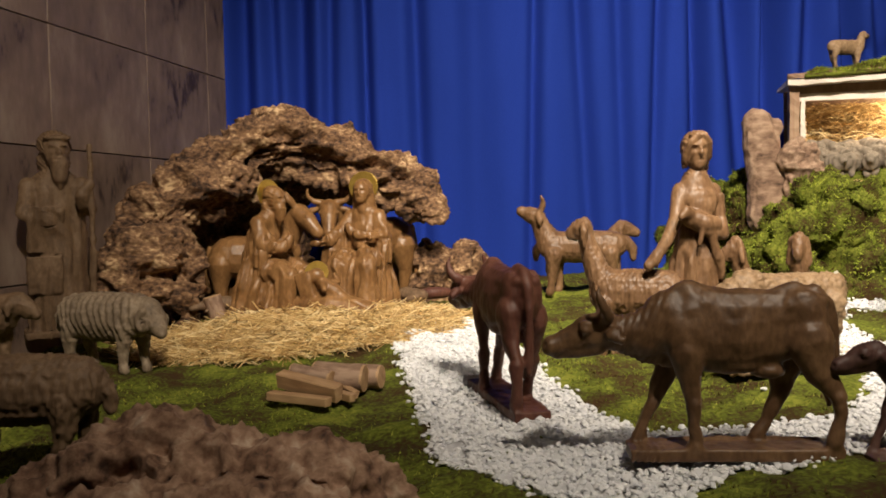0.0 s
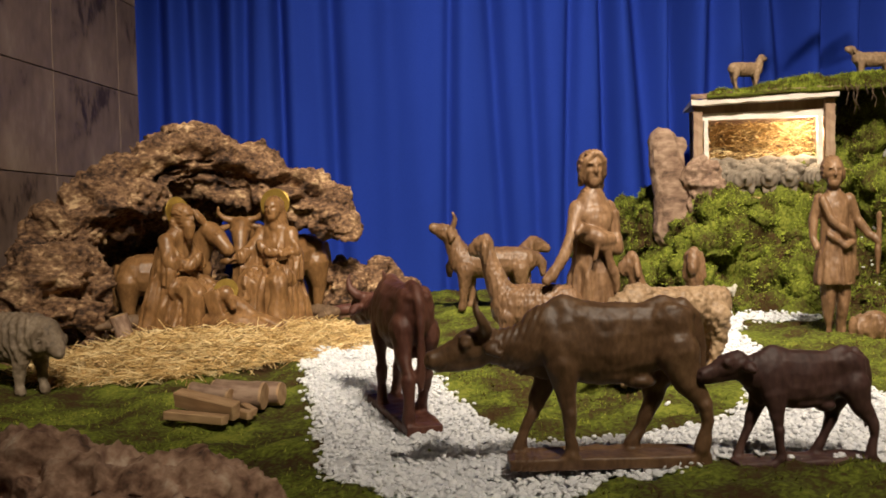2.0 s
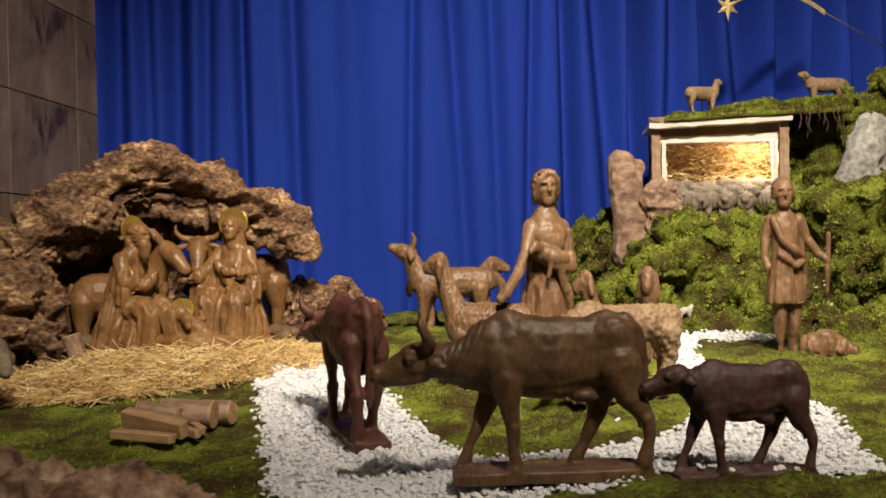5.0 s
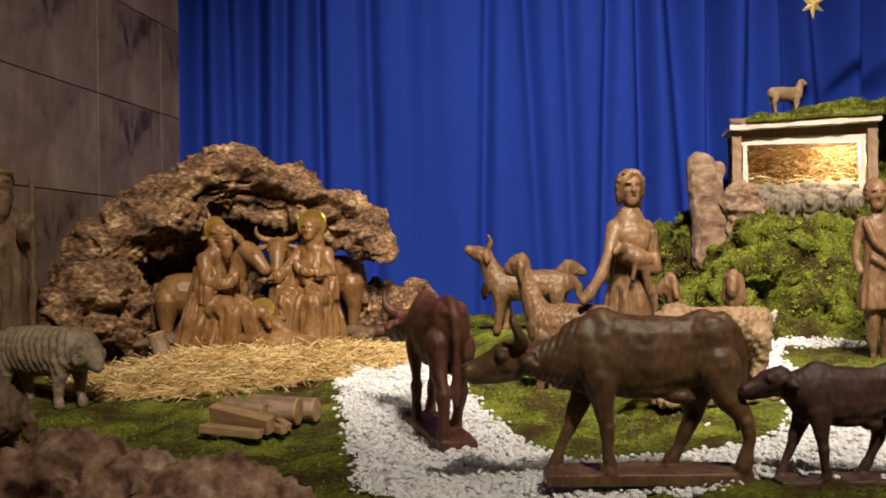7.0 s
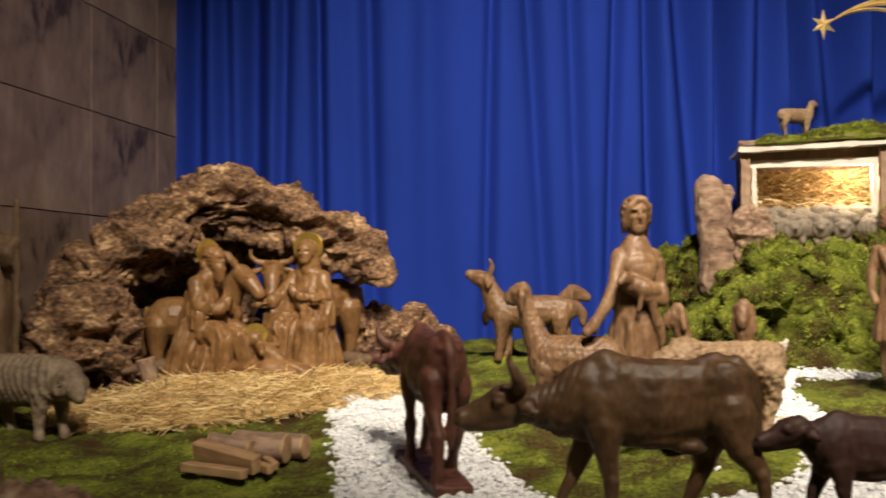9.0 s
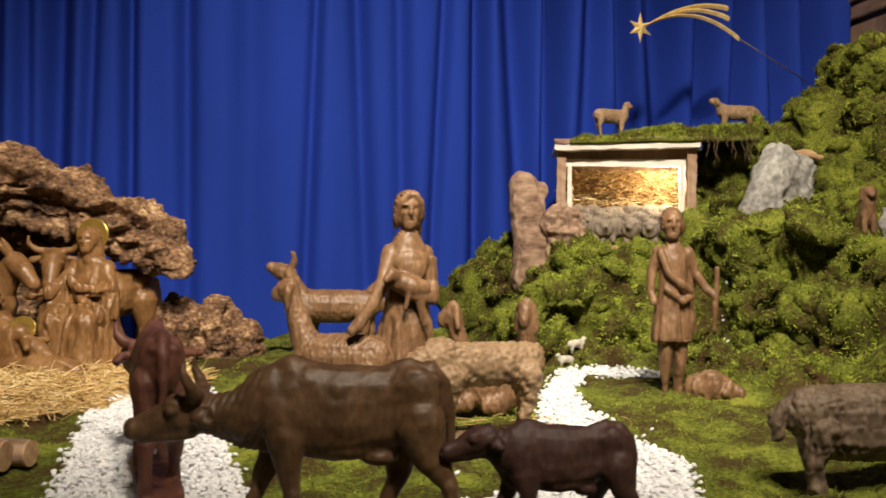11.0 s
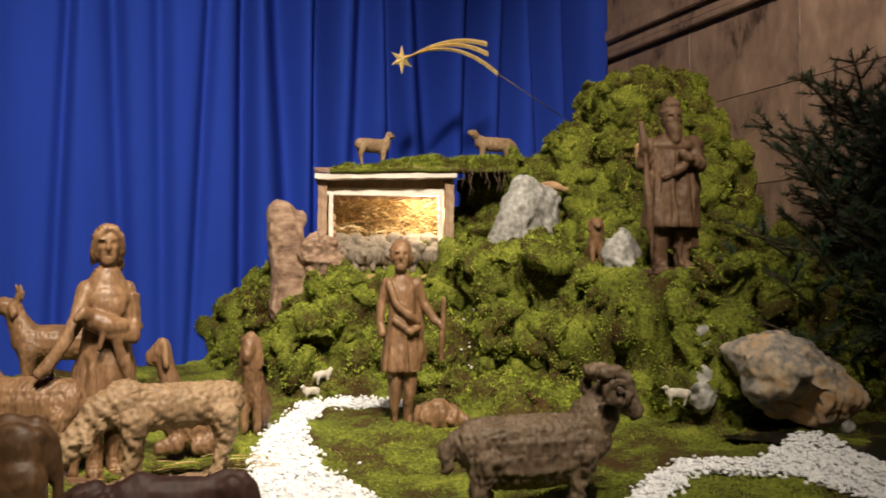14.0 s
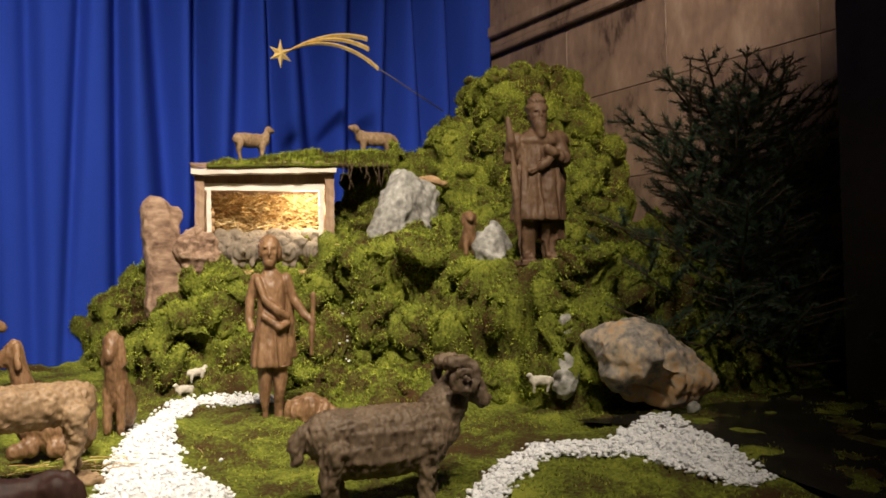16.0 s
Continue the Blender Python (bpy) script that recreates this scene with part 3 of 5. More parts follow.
# ---- cave, roots, rocks ----
def gnarl(freq, amp, stretch=(1, 1, 1), seed=0, fine=0.0):
    def push(p, nn):
        q = p * np.array(stretch) * freq
        a = fbm(q, 4, seed, True) - 0.55
        hole = sstep(0.62, 0.75, fbm(q * 0.8 + 9, 2, seed + 5))
        return amp * 2 * a - amp * 1.5 * hole + fine * (fbm(p * 90, 3, seed + 3) - 0.5) * 2
    return push


cave = new("root_cave")
tagged(cave, "large weathered gnarled root forming an arched cave", "root cave")


def cave_root(name, c, seed, label=""):
    me = c.fuse(name, M_ROOT, 1.0, 0.0042, 1, lambda p, n: gnarl(13, 0.034, (0.4, 0.8, 1.3), 4, 0.011)(p, n) + 0.024 * (fbm(p * np.array((34, 44, 52)), 4, 15, True) - 0.62) - 0.05 * sstep(0.60, 0.72, fbm(p * np.array((9, 9, 16)), 2, 77)), seed, 0.003)
    ob = new(name, me)
    ob.parent = cave
    return tagged(ob, label) if label else ob


c = Clay()
c.tube([(-0.61, 2.26, 0.02, 0.070), (-0.61, 2.30, 0.14, 0.082), (-0.57, 2.36, 0.27, 0.085), (-0.47, 2.45, 0.37, 0.085), (-0.36, 2.52, 0.452, 0.085), (-0.26, 2.56, 0.482, 0.085), (-0.13, 2.57, 0.445, 0.075), (-0.02, 2.58, 0.40, 0.07), (0.06, 2.58, 0.365, 0.065), (0.10, 2.56, 0.32, 0.058)])
c.ell((-0.29, 2.55, 0.545), (0.05, 0.05, 0.03))
c.ell((0.12, 2.55, 0.30), (0.035, 0.05, 0.045))
cave_root("arch", c, 4)
c = Clay()
c.tube([(-0.64, 2.40, 0.02, 0.075), (-0.62, 2.48, 0.2, 0.085), (-0.50, 2.62, 0.36, 0.10), (-0.34, 2.72, 0.44, 0.10), (-0.15, 2.74, 0.42, 0.08), (0.0, 2.7, 0.38, 0.06)])
cave_root("rear_arch", c, 5)
c = Clay()
c.tube([(-0.54, 2.66, 0.02, 0.12), (-0.48, 2.76, 0.2, 0.12), (-0.36, 2.82, 0.34, 0.10)])
c.tube([(-0.40, 2.84, 0.02, 0.10), (-0.32, 2.86, 0.22, 0.09)])
cave_root("back_root", c, 6)
c = Clay()
c.tube([(-0.50, 2.28, 0.03, 0.045), (-0.49, 2.33, 0.12, 0.042), (-0.51, 2.40, 0.25, 0.04)])
cave_root("side_root", c, 7)


def lump(name, place, rx, ry, rz, seed, material, label, category, amp=0.25, freq=2.2, voxel=0.006, fine=0.003, group=""):
    """A rough stone or stub of root."""
    r = random.Random(seed)
    c = Clay()
    c.ell((0, 0, rz * 0.8), (rx, ry, rz))
    for _ in range(5):
        a = r.uniform(0, 6.28)
        c.ell((rx * 0.5 * math.cos(a), ry * 0.5 * math.sin(a), rz * r.uniform(0.4, 1.3)), (rx * r.uniform(0.35, 0.6), ry * r.uniform(0.35, 0.6), rz * r.uniform(0.35, 0.6)))
    size = max(rx, ry, rz)
    me = c.fuse(name, material, 1.0, voxel, 3, gnarl(freq / size, amp * size, (1, 1, 1), seed, fine), seed, 0.002)
    return statue(name, me, place, label, category, group)


for k, (x, y, rx, rz) in enumerate(((0.125, 2.64, 0.066, 0.098), (0.225, 2.66, 0.066, 0.092), (0.295, 2.63, 0.05, 0.06))):
    lump("root_stub", pose(x, y, float(ground_z(x, y)) - 0.01, 0, 0, 40 * k), rx, 0.05, rz, 30 + k, M_ROOT, "knobbly weathered root stub on the moss", "root", 0.28, 2.6, 0.005, group="root stubs beside the cave")

c = Clay()
c.tube([(-0.36, 1.04, 0.0, 0.05), (-0.29, 1.05, 0.03, 0.06), (-0.25, 1.07, 0.05, 0.055), (-0.16, 1.04, 0.02, 0.06), (-0.08, 1.04, 0.02, 0.055), (-0.03, 1.06, 0.0, 0.045)])
c.tube([(-0.33, 0.97, -0.02, 0.06), (-0.2, 0.96, 0.0, 0.06), (-0.08, 0.97, -0.01, 0.055)])
c.ell((-0.093, 1.05, 0.074), (0.012, 0.012, 0.01))
me = c.fuse("root_slab", M_CORK, 1.0, 0.0042, 1, gnarl(32, 0.016, (1, 1, 1), 12, 0.010), 12, 0.004)
statue("root_slab", me, pose(0, 0, -0.01), "crumbling reddish brown root slab lying on moss", "root slab")



def crag(name, place, rx, ry, rz, seed, material, label):
    """An angular broken stone."""
    r = random.Random(seed)
    c = Clay()
    for _ in range(15):
        v = Vector((r.gauss(0, 1), r.gauss(0, 1), r.gauss(0, 1))).normalized()
        c.bm.verts.new((v.x * rx, v.y * ry, v.z * rz + rz * 0.75))
    bmesh.ops.convex_hull(c.bm, input=c.bm.verts)
    size = max(rx, ry, rz)
    me = c.fuse(name, material, 1.0, 0.005, 2, gnarl(2.4 / size, 0.10 * size, (1, 1, 1), seed, 0.004), seed, 0.002)
    return statue(name, me, place, label, "rock")


crag("rock", pose(1.690, 2.345, 0.395, 0, 24, 12), 0.140, 0.070, 0.160, 51, M_GREYROCK, "pale grey angular rock set in the moss")
crag("rock", pose(1.72, 1.90, hill_at(1.72, 1.90) - 0.012, 0, 30, 0), 0.058, 0.05, 0.07, 58, M_GREYROCK, "small grey angular rock beside the herdsman")
crag("boulder", pose(1.815, 1.46, 0.075, 0, 10, -20), 0.165, 0.11, 0.095, 53, M_TANROCK, "large tan and grey boulder at the hill's foot")
lump("pond_stone", pose(1.06, 2.215, 0.03), 0.026, 0.018, 0.010, 54, M_GREYROCK, "flat pale grey stone beside the path", "rock", 0.1, 1.5, 0.003, fine=0.001)
lump("pond_stone", pose(1.76, 1.27, 0.07), 0.014, 0.012, 0.012, 55, M_GREYROCK, "round grey pebble at the verge", "rock", 0.1, 1.5, 0.003, fine=0.001)
lump("wood_chip", pose(1.855, 2.40, 0.610, 0, 4, -8), 0.052, 0.018, 0.013, 56, M_CUT, "pale wood chip lying on the moss", "wood chip", 0.12, 1.5, 0.003, fine=0.001)
lump("wood_chip", pose(2.10, 2.30, 0.70, 0, 60, 0), 0.05, 0.02, 0.03, 57, M_CUT, "pale wood chip behind the herdsman", "wood chip", 0.12, 1.5, 0.004, fine=0.001)


# ---- carved animals: x ahead, z up, units scaled when fused ----
def leg(c, pts, y):
    c.tube([(x, y, z, r) for x, z, r in pts[:3]], 0.62)
    c.tube([(x, y, z, r) for x, z, r in pts[2:]])


def eye_pair(c, x, y, z, r):
    c.ell((x, y, z), (r, r * 0.6, r)).ell((x, -y, z), (r, r * 0.6, r))


def bovine(horns=True, head_turn=0.0, plinth=True, lift=0, neck=1.0):
    c = Clay()
    if plinth:
        c.box((0, 0, 11), (352, 74, 22))
        c.tube([(-150, -30, 18, 9), (-40, -34, 19, 8), (60, -32, 18, 9), (150, -30, 18, 8)])
    c.tube([(-112, 0, 226, 56), (-60, 0, 220, 66), (10, 0, 214, 74), (62, 0, 222, 72), (95, 0, 232, 60)], 0.60)
    # withers, straight spine and jutting hip bones
    c.tube([(104, 0, 262, 24), (78, 0, 278, 25), (46, 0, 272, 22), (0, 0, 266, 18), (-60, 0, 268, 17), (-100, 0, 280, 18), (-130, 0, 272, 16)], 0.8)
    c.tube([(-88, 22, 256, 16), (-100, 0, 276, 18), (-88, -22, 256, 16)])
    c.tube([(-138, 15, 262, 15), (-138, -15, 262, 15)])
    c.ell((-112, 22, 236), (38, 19, 50)).ell((-112, -22, 236), (38, 19, 50))
    c.ell((84, 27, 206), (32, 16, 56), (0, 12, 0)).ell((84, -27, 206), (32, 16, 56), (0, 12, 0))
    c.ell((0, 0, 160), (60, 30, 18))
    t = head_turn
    hx, hy = 95 + 118 * neck, t * 55
    c.tube([(95, 0, 232, 54), (95 + 45 * neck, t * 12, 214 + lift * 0.4, 42), (95 + 88 * neck, t * 30, 212 + lift * 0.8, 33), (hx, hy, 216 + lift, 29)], 0.7)
    c.tube([(105, 0, 170, 18), (100 + 45 * neck, t * 14, 172 + 0.3 * lift, 13), (100 + 82 * neck, t * 32, 186 + 0.6 * lift, 9)], 0.5)
    # skull, cheeks, broad muzzle and lower jaw
    c.tube([(hx, hy, 222 + lift, 30), (hx + 30, hy + t * 11, 213 + lift, 30), (hx + 58, hy + t * 20, 202 + lift, 22), (hx + 84, hy + t * 28, 193 + lift, 20)], 0.82)
    c.tube([(hx + 12, hy + t * 6, 194 + lift, 20), (hx + 48, hy + t * 18, 184 + lift, 14), (hx + 80, hy + t * 27, 180 + lift, 12)], 0.8)
    c.ell((hx + 93, hy + t * 31, 192 + lift), (14, 19, 17))
    for s in (1, -1):
        c.ell((hx + 34, hy + t * 12 + s * 24, 222 + lift), (13, 6, 9)).ell((hx + 34, hy + t * 12 + s * 27, 221 + lift), (7, 4, 6))
        c.ell((hx + 30, hy + t * 12 + s * 20, 233 + lift), (16, 8, 5))
        c.ell((hx - 12, hy + s * 34, 216 + lift), (17, 14, 12), (0, 25, s * 30)).ell((hx - 20, hy + s * 44, 208 + lift), (12, 9, 9))
        if horns:
            c.tube([(hx + 2, hy + s * 14, 240 + lift, 13), (hx - 2, hy + s * 30, 246 + lift, 12), (hx + 4, hy + s * 42, 260 + lift, 9.5), (hx + 14, hy + s * 44, 280 + lift, 6), (hx + 12, hy + s * 38, 300 + lift, 2.5)])
    leg(c, [(80, 186, 32), (76, 140, 21), (70, 96, 14), (70, 60, 10), (64, 34, 12), (68, 25, 15)], 26)
    leg(c, [(92, 178, 30), (112, 130, 20), (128, 88, 13), (144, 54, 10), (154, 28, 14)], -26)
    leg(c, [(-108, 190, 40), (-92, 140, 28), (-88, 108, 17), (-66, 60, 11), (-48, 28, 14)], -28)
    leg(c, [(-118, 200, 42), (-134, 150, 27), (-164, 108, 15), (-168, 74, 10.5), (-158, 30, 14)], 28)
    c.tube([(-134, 0, 280, 13), (-158, 2, 258, 11), (-168, 2, 210, 9), (-166, 2, 150, 9), (-160, 2, 112, 11), (-158, 2, 88, 5)])
    c.ell((-58, 0, 148), (30, 24, 16))
    return c


def ribs(p, nn, u, a=0.0008, lift=0, turn=0.0, neck=1.0):
    """Wrinkles carved across the neck, eye sockets, nostrils and hollow flanks."""
    q = p / u
    dent = 0 * q[:, 0]
    for s in (1, -1):
        for x, y, z, r, d in ((95 + 118 * neck + 46, 24, 216 + lift, 6, 0.0028), (95 + 118 * neck + 102, 11, 196 + lift, 5, 0.0030), (-62, 42, 222, 42, 0.0050), (44, 46, 236, 30, 0.0025)):
            yy = s * y + (turn * 65 if x > 200 else 0)
            dent = dent - d * np.exp(-((q[:, 0] - x) ** 2 + (q[:, 1] - yy) ** 2 + (q[:, 2] - z) ** 2) / r ** 2)
    dent = dent + 0.0022 * (0.45 - cells(p * 48, 5))
    return dent + a * np.sin(p[:, 0] / u * 0.55 + 2 * p[:, 2] / u * 0.12) * sstep(100 * u, 130 * u, p[:, 0]) * (1 - sstep(190 * u, 215 * u, p[:, 0]))


U = 0.00067
cow = statue("cow", bovine().fuse("cow", M_COW, U, 0.0022, 7, lambda p, n: ribs(p, n, U), 1, 0.0009), pose(0.379, 1.111, 0.011, 0, 0, 172), "dark brown carved wooden cow walking on a plinth", "cow figure")
U = 0.00074
statue("ox_figure", bovine(True, 0.35).fuse("ox_figure", M_OX, U, 0.0022, 6, lambda p, n: ribs(p, n, U, 0.0005, 0, 0.35), 2, 0.0009), pose(0.170, 1.47, -0.001, 0, 0, 99), "reddish brown carved wooden ox on a plinth", "ox figure")
c = bovine(False, 0.0, True, 40, 0.55)
U = 0.000468
statue("calf", c.fuse("calf", M_CALF, U, 0.0022, 3, lambda p, n: ribs(p, n, U, 0.0004, 40, 0.0, 0.55), 3, 0.0009), pose(0.596, 1.060, 0.010, 0, 0, 175), "dark purplish carved wooden calf on a plinth", "calf figure")


def fleece(freq, amp, seed=0, long=False):
    def push(p, nn):
        if long:
            q = p * np.array((freq, freq, freq * 0.22))
            return amp * (fbm(q, 2, seed, True) - 0.6) * 2
        w = (fbm(p * freq * 0.5, 2, seed + 2) - 0.5) * 3
        return amp * (np.sin(p[:, 0] * freq + w * 3) * np.sin(p[:, 2] * freq + w * 2 + 1) * np.sin(p[:, 1] * freq + w) + (fbm(p * freq * 0.8, 2, seed, True) - 0.6))
    return push


def sheep(neck, head, thick=1.0, tail=True, ears=10, spread=0):
    """A standing sheep, body about 100 long and 60 at the back; neck: points; head: muzzle offset."""
    c = Clay()
    c.tube([(-42, 0, 62, 21 * thick), (-15, 0, 60, 24 * thick), (15, 0, 60, 24 * thick), (38, 0, 63, 21 * thick)], 0.85)
    c.tube([(38, 0, 66, 18)] + neck, 0.85)
    nx, ny, nz, _ = neck[-1]
    hx, hy, hz = head
    c.tube([(nx, ny, nz, 11.5), (nx + hx * 0.5, ny + hy * 0.5, nz + hz * 0.5, 10), (nx + hx, ny + hy, nz + hz, 6.5)], 0.85)
    for s in (1, -1):
        c.tube([(nx - 1, ny + s * 8, nz + 3, 4), (nx - 3, ny + s * (13 + spread), nz - 3, 4.5), (nx - 2, ny + s * (14 + spread), nz - ears, 2.5)])
        c.ell((nx + hx * 0.45, ny + s * 8 + hy * 0.45, nz + hz * 0.4 + 3), (3, 2, 2.5))
    for x, y, dx in ((34, 11, 4), (30, -11, -4), (-36, 11, 4), (-40, -11, -4)):
        c.tube([(x, y, 52, 12), (x + dx * 0.5 - (4 if x < 0 else 0), y, 30, 7), (x + dx, y, 12, 4.6), (x + dx + 2, y, 3, 5.5)])
    if tail:
        c.tube([(-58, 0, 68, 6), (-66, 0, 58, 6), (-67, 0, 44, 4)])
    return c


# grazing curly sheep on its plinth
c = sheep([(56, 0, 60, 14), (72, 0, 42, 10.5)], (13, 0, -16), 0.76, False)
c.box((2, 0, -2), (118, 40, 6))
statue("grazing_sheep", c.fuse("grazing_sheep", M_LAMB, 0.00192, 0.0030, 2, fleece(230, 0.0036, 3), 4), pose(0.658, 1.56, 0.030, 0, 0, 190), "pale carved wooden sheep with curly fleece, grazing", "sheep figure")
# long-necked goat beside the young woman
c = sheep([(48, 0, 82, 15), (58, 0, 104, 11), (64, 0, 122, 10)], (17, 0, -4), 1.0, True, 16)
statue("goat", c.fuse("goat", M_FIG, 0.0020, 0.0030, 3, fleece(230, 0.0026, 8, True), 6), pose(0.455, 1.745, 0.012, 0, 0, 158) @ Matrix.Diagonal((0.74, 0.92, 1.0, 1)), "light brown carved wooden goat with raised long neck", "goat figure")
# horned goat looking up and its companion
c = sheep([(46, 0, 80, 13), (54, 0, 98, 10)], (20, 0, 9), 0.85, True, 8)
for s in (1, -1):
    c.tube([(51, s * 4, 104, 4), (46, s * 8, 116, 3.2), (49, s * 11, 126, 1.6)])
statue("horned_goat", c.fuse("horned_goat", M_FIG, 0.0021, 0.0034, 3, fleece(220, 0.0022, 9, True), 7), pose(0.515, 2.46, 0.064, 0, 0, 172), "light brown carved wooden goat with horns looking up", "goat figure")
c = sheep([(46, 0, 78, 12), (56, 4, 88, 10)], (20, 4, -8), 0.8, True, 17)
statue("goat", c.fuse("goat", M_FIG, 0.00195, 0.0034, 3, fleece(220, 0.0022, 10, True), 8), pose(0.545, 2.56, 0.066, 0, 0, -12), "light brown carved wooden goat with drooping ears", "goat figure")

# lying sheep and sitting lamb behind the grazing one
c = Clay()
c.tube([(-30, 0, 20, 20), (0, 0, 22, 22), (24, 0, 26, 18)], 0.9).tube([(24, 0, 32, 14), (36, 0, 58, 10), (40, 0, 70, 10)]).tube([(40, 0, 70, 10), (54, 0, 66, 6)])
c.tube([(20, 12, 8, 7), (44, 14, 5, 5)]).tube([(-20, 14, 8, 9), (2, 18, 5, 5)])
for s in (1, -1):
    c.tube([(38, s * 8, 74, 4), (36, s * 13, 62, 4)])
statue("resting_sheep", c.fuse("resting_sheep", M_FIG, 0.0024, 0.0034, 3, fleece(260, 0.002, 11), 9), pose(0.725, 1.78, 0.030, 0, 0, 172) @ Matrix.Diagonal((0.62, 0.62, 1.08, 1)), "brown carved wooden sheep lying with head raised", "sheep figure")
c = Clay()
c.tube([(-14, 0, 16, 16), (4, 0, 30, 15), (14, 0, 50, 12), (16, 0, 62, 10)], 0.9).tube([(16, 0, 66, 10), (26, 0, 58, 6)])
c.tube([(12, 8, 34, 6), (14, 8, 4, 5)]).tube([(12, -8, 34, 6), (14, -8, 4, 5)])
for s in (1, -1):
    c.tube([(14, s * 9, 68, 4), (14, s * 12, 52, 3.5)])
statue("sitting_lamb", c.fuse("sitting_lamb", M_FIG, 0.0024, 0.0032, 3, fleece(260, 0.002, 12), 10), pose(0.862, 1.925, 0.034, 0, 0, 235) @ Matrix.Diagonal((0.70, 0.70, 1.12, 1)), "brown carved wooden lamb sitting upright", "sheep figure")

# ram with coiled horns and long coat
c = sheep([(46, 0, 80, 18), (55, 0, 94, 13), (60, -4, 104, 12)], (13, -9, -19), 1.0, True, 2)
for s in (1, -1):
    pts = []
    for k in range(13):
        a = math.radians(120 - 38 * k)
        rr = 14.5 - 0.75 * k
        pts.append((54 + rr * math.cos(a) * 0.9, -4 + s * (10 + 1.25 * k), 105 + rr * math.sin(a), 6.0 - 0.33 * k))
    c.tube(pts)
c.tube([(-30, 0, 48, 22), (0, 0, 46, 22), (28, 0, 48, 20)], 0.95)
statue("ram", c.fuse("ram", M_RAM, 0.00184, 0.0028, 2, fleece(210, 0.0050, 13, True), 11), pose(1.10, 1.225, 0.008, 0, 0, -8) @ Matrix.Diagonal((1.06, 1.0, 0.92, 1)), "dark grey-brown carved wooden ram with coiled horns", "ram figure")

# two sheep on the stable roof
c = sheep([(48, 0, 80, 12), (54, 0, 96, 10)], (14, 0, -3), 0.9, False, 10)
roof_a = c.fuse("roof_sheep", M_LAMB, 0.00105, 0.0024, 2, fleece(300, 0.0012, 14), 12)
statue("roof_sheep", roof_a, pose(1.398, 2.72, 0.698, 0, 0, 8), "small pale carved sheep on the stable roof", "sheep figure", "sheep on the roof")
c = sheep([(48, 0, 78, 11), (56, 0, 88, 9)], (14, 0, 2), 0.85, True, 10)
roof_b = c.fuse("roof_sheep", M_LAMB, 0.00115, 0.0024, 2, fleece(300, 0.0012, 15), 13)
statue("roof_sheep", roof_b, pose(1.79, 2.66, hill_at(1.79, 2.66) - 0.004, 0, 0, 172), "small pale carved sheep on the mossy crest", "sheep figure", "sheep on the roof")

# sheep near the stone wall and the shaggy goat in front of them
c = sheep([(52, 0, 66, 17), (64, -4, 56, 14)], (15, -9, -10), 1.12, True, 4)
for k in (1, -1):
    c.tube([(62 + (11 - 0.8 * n) * math.cos(radians(110 + 42 * n)), -5 + k * (11 + 0.8 * n), 58 + (11 - 0.8 * n) * math.sin(radians(110 + 42 * n)), 4.2 - 0.3 * n) for n in range(9)])
statue("ribbed_sheep", c.fuse("ribbed_sheep", M_RIB, 0.00178, 0.0028, 2, lambda p, n: 0.0022 * np.sin(p[:, 0] * 430 + p[:, 2] * 120 + 9 * fbm(p * 22, 3, 5)) * (p[:, 2] > 0.06) * (p[:, 0] < 0.08) + 0.004 * (fbm(p * 120, 3, 3, True) - 0.6), 14), pose(-0.548, 1.885, -0.004, 0, 0, -24), "mottled carved wooden sheep with ribbed fleece and curled horns", "sheep figure")
c = sheep([(50, 0, 70, 15), (60, 0, 74, 12)], (18, 0, -10), 1.0, True, 10)
statue("sheep", c.fuse("sheep", M_SHEP, 0.0019, 0.0034, 2, fleece(260, 0.002, 16), 15), pose(-0.80, 1.83, 0.0, 0, 0, -10), "brown carved wooden sheep beside the stone wall", "sheep figure")
c = sheep([(48, 0, 66, 17), (62, 0, 62, 12)], (16, 0, -10), 1.1, True, 8)
statue("shaggy_goat", c.fuse("shaggy_goat", M_SHEP, 0.00165, 0.0030, 2, fleece(220, 0.0045, 17, True), 16), pose(-0.46, 1.245, -0.01, 0, 0, 178), "dark shaggy carved wooden goat near the root slab", "goat figure")
# sitting dog beside the small rock
c = Clay()
c.tube([(-12, 0, 14, 14), (2, 0, 28, 12), (8, 0, 46, 9), (8, 0, 58, 9)]).tube([(8, 0, 60, 9), (20, 0, 55, 5)]).tube([(8, 6, 30, 5), (10, 6, 3, 4)]).tube([(8, -6, 30, 5), (10, -6, 3, 4)])
for s in (1, -1):
    c.tube([(6, s * 8, 62, 4), (6, s * 10, 50, 3)])
statue("sitting_dog", c.fuse("sitting_dog", M_FIG, 0.0017, 0.0028, 2, None, 17), pose(1.745, 2.02, hill_at(1.745, 2.02) - 0.004, 0, 0, 250), "small brown carved wooden dog sitting on moss", "dog figure")
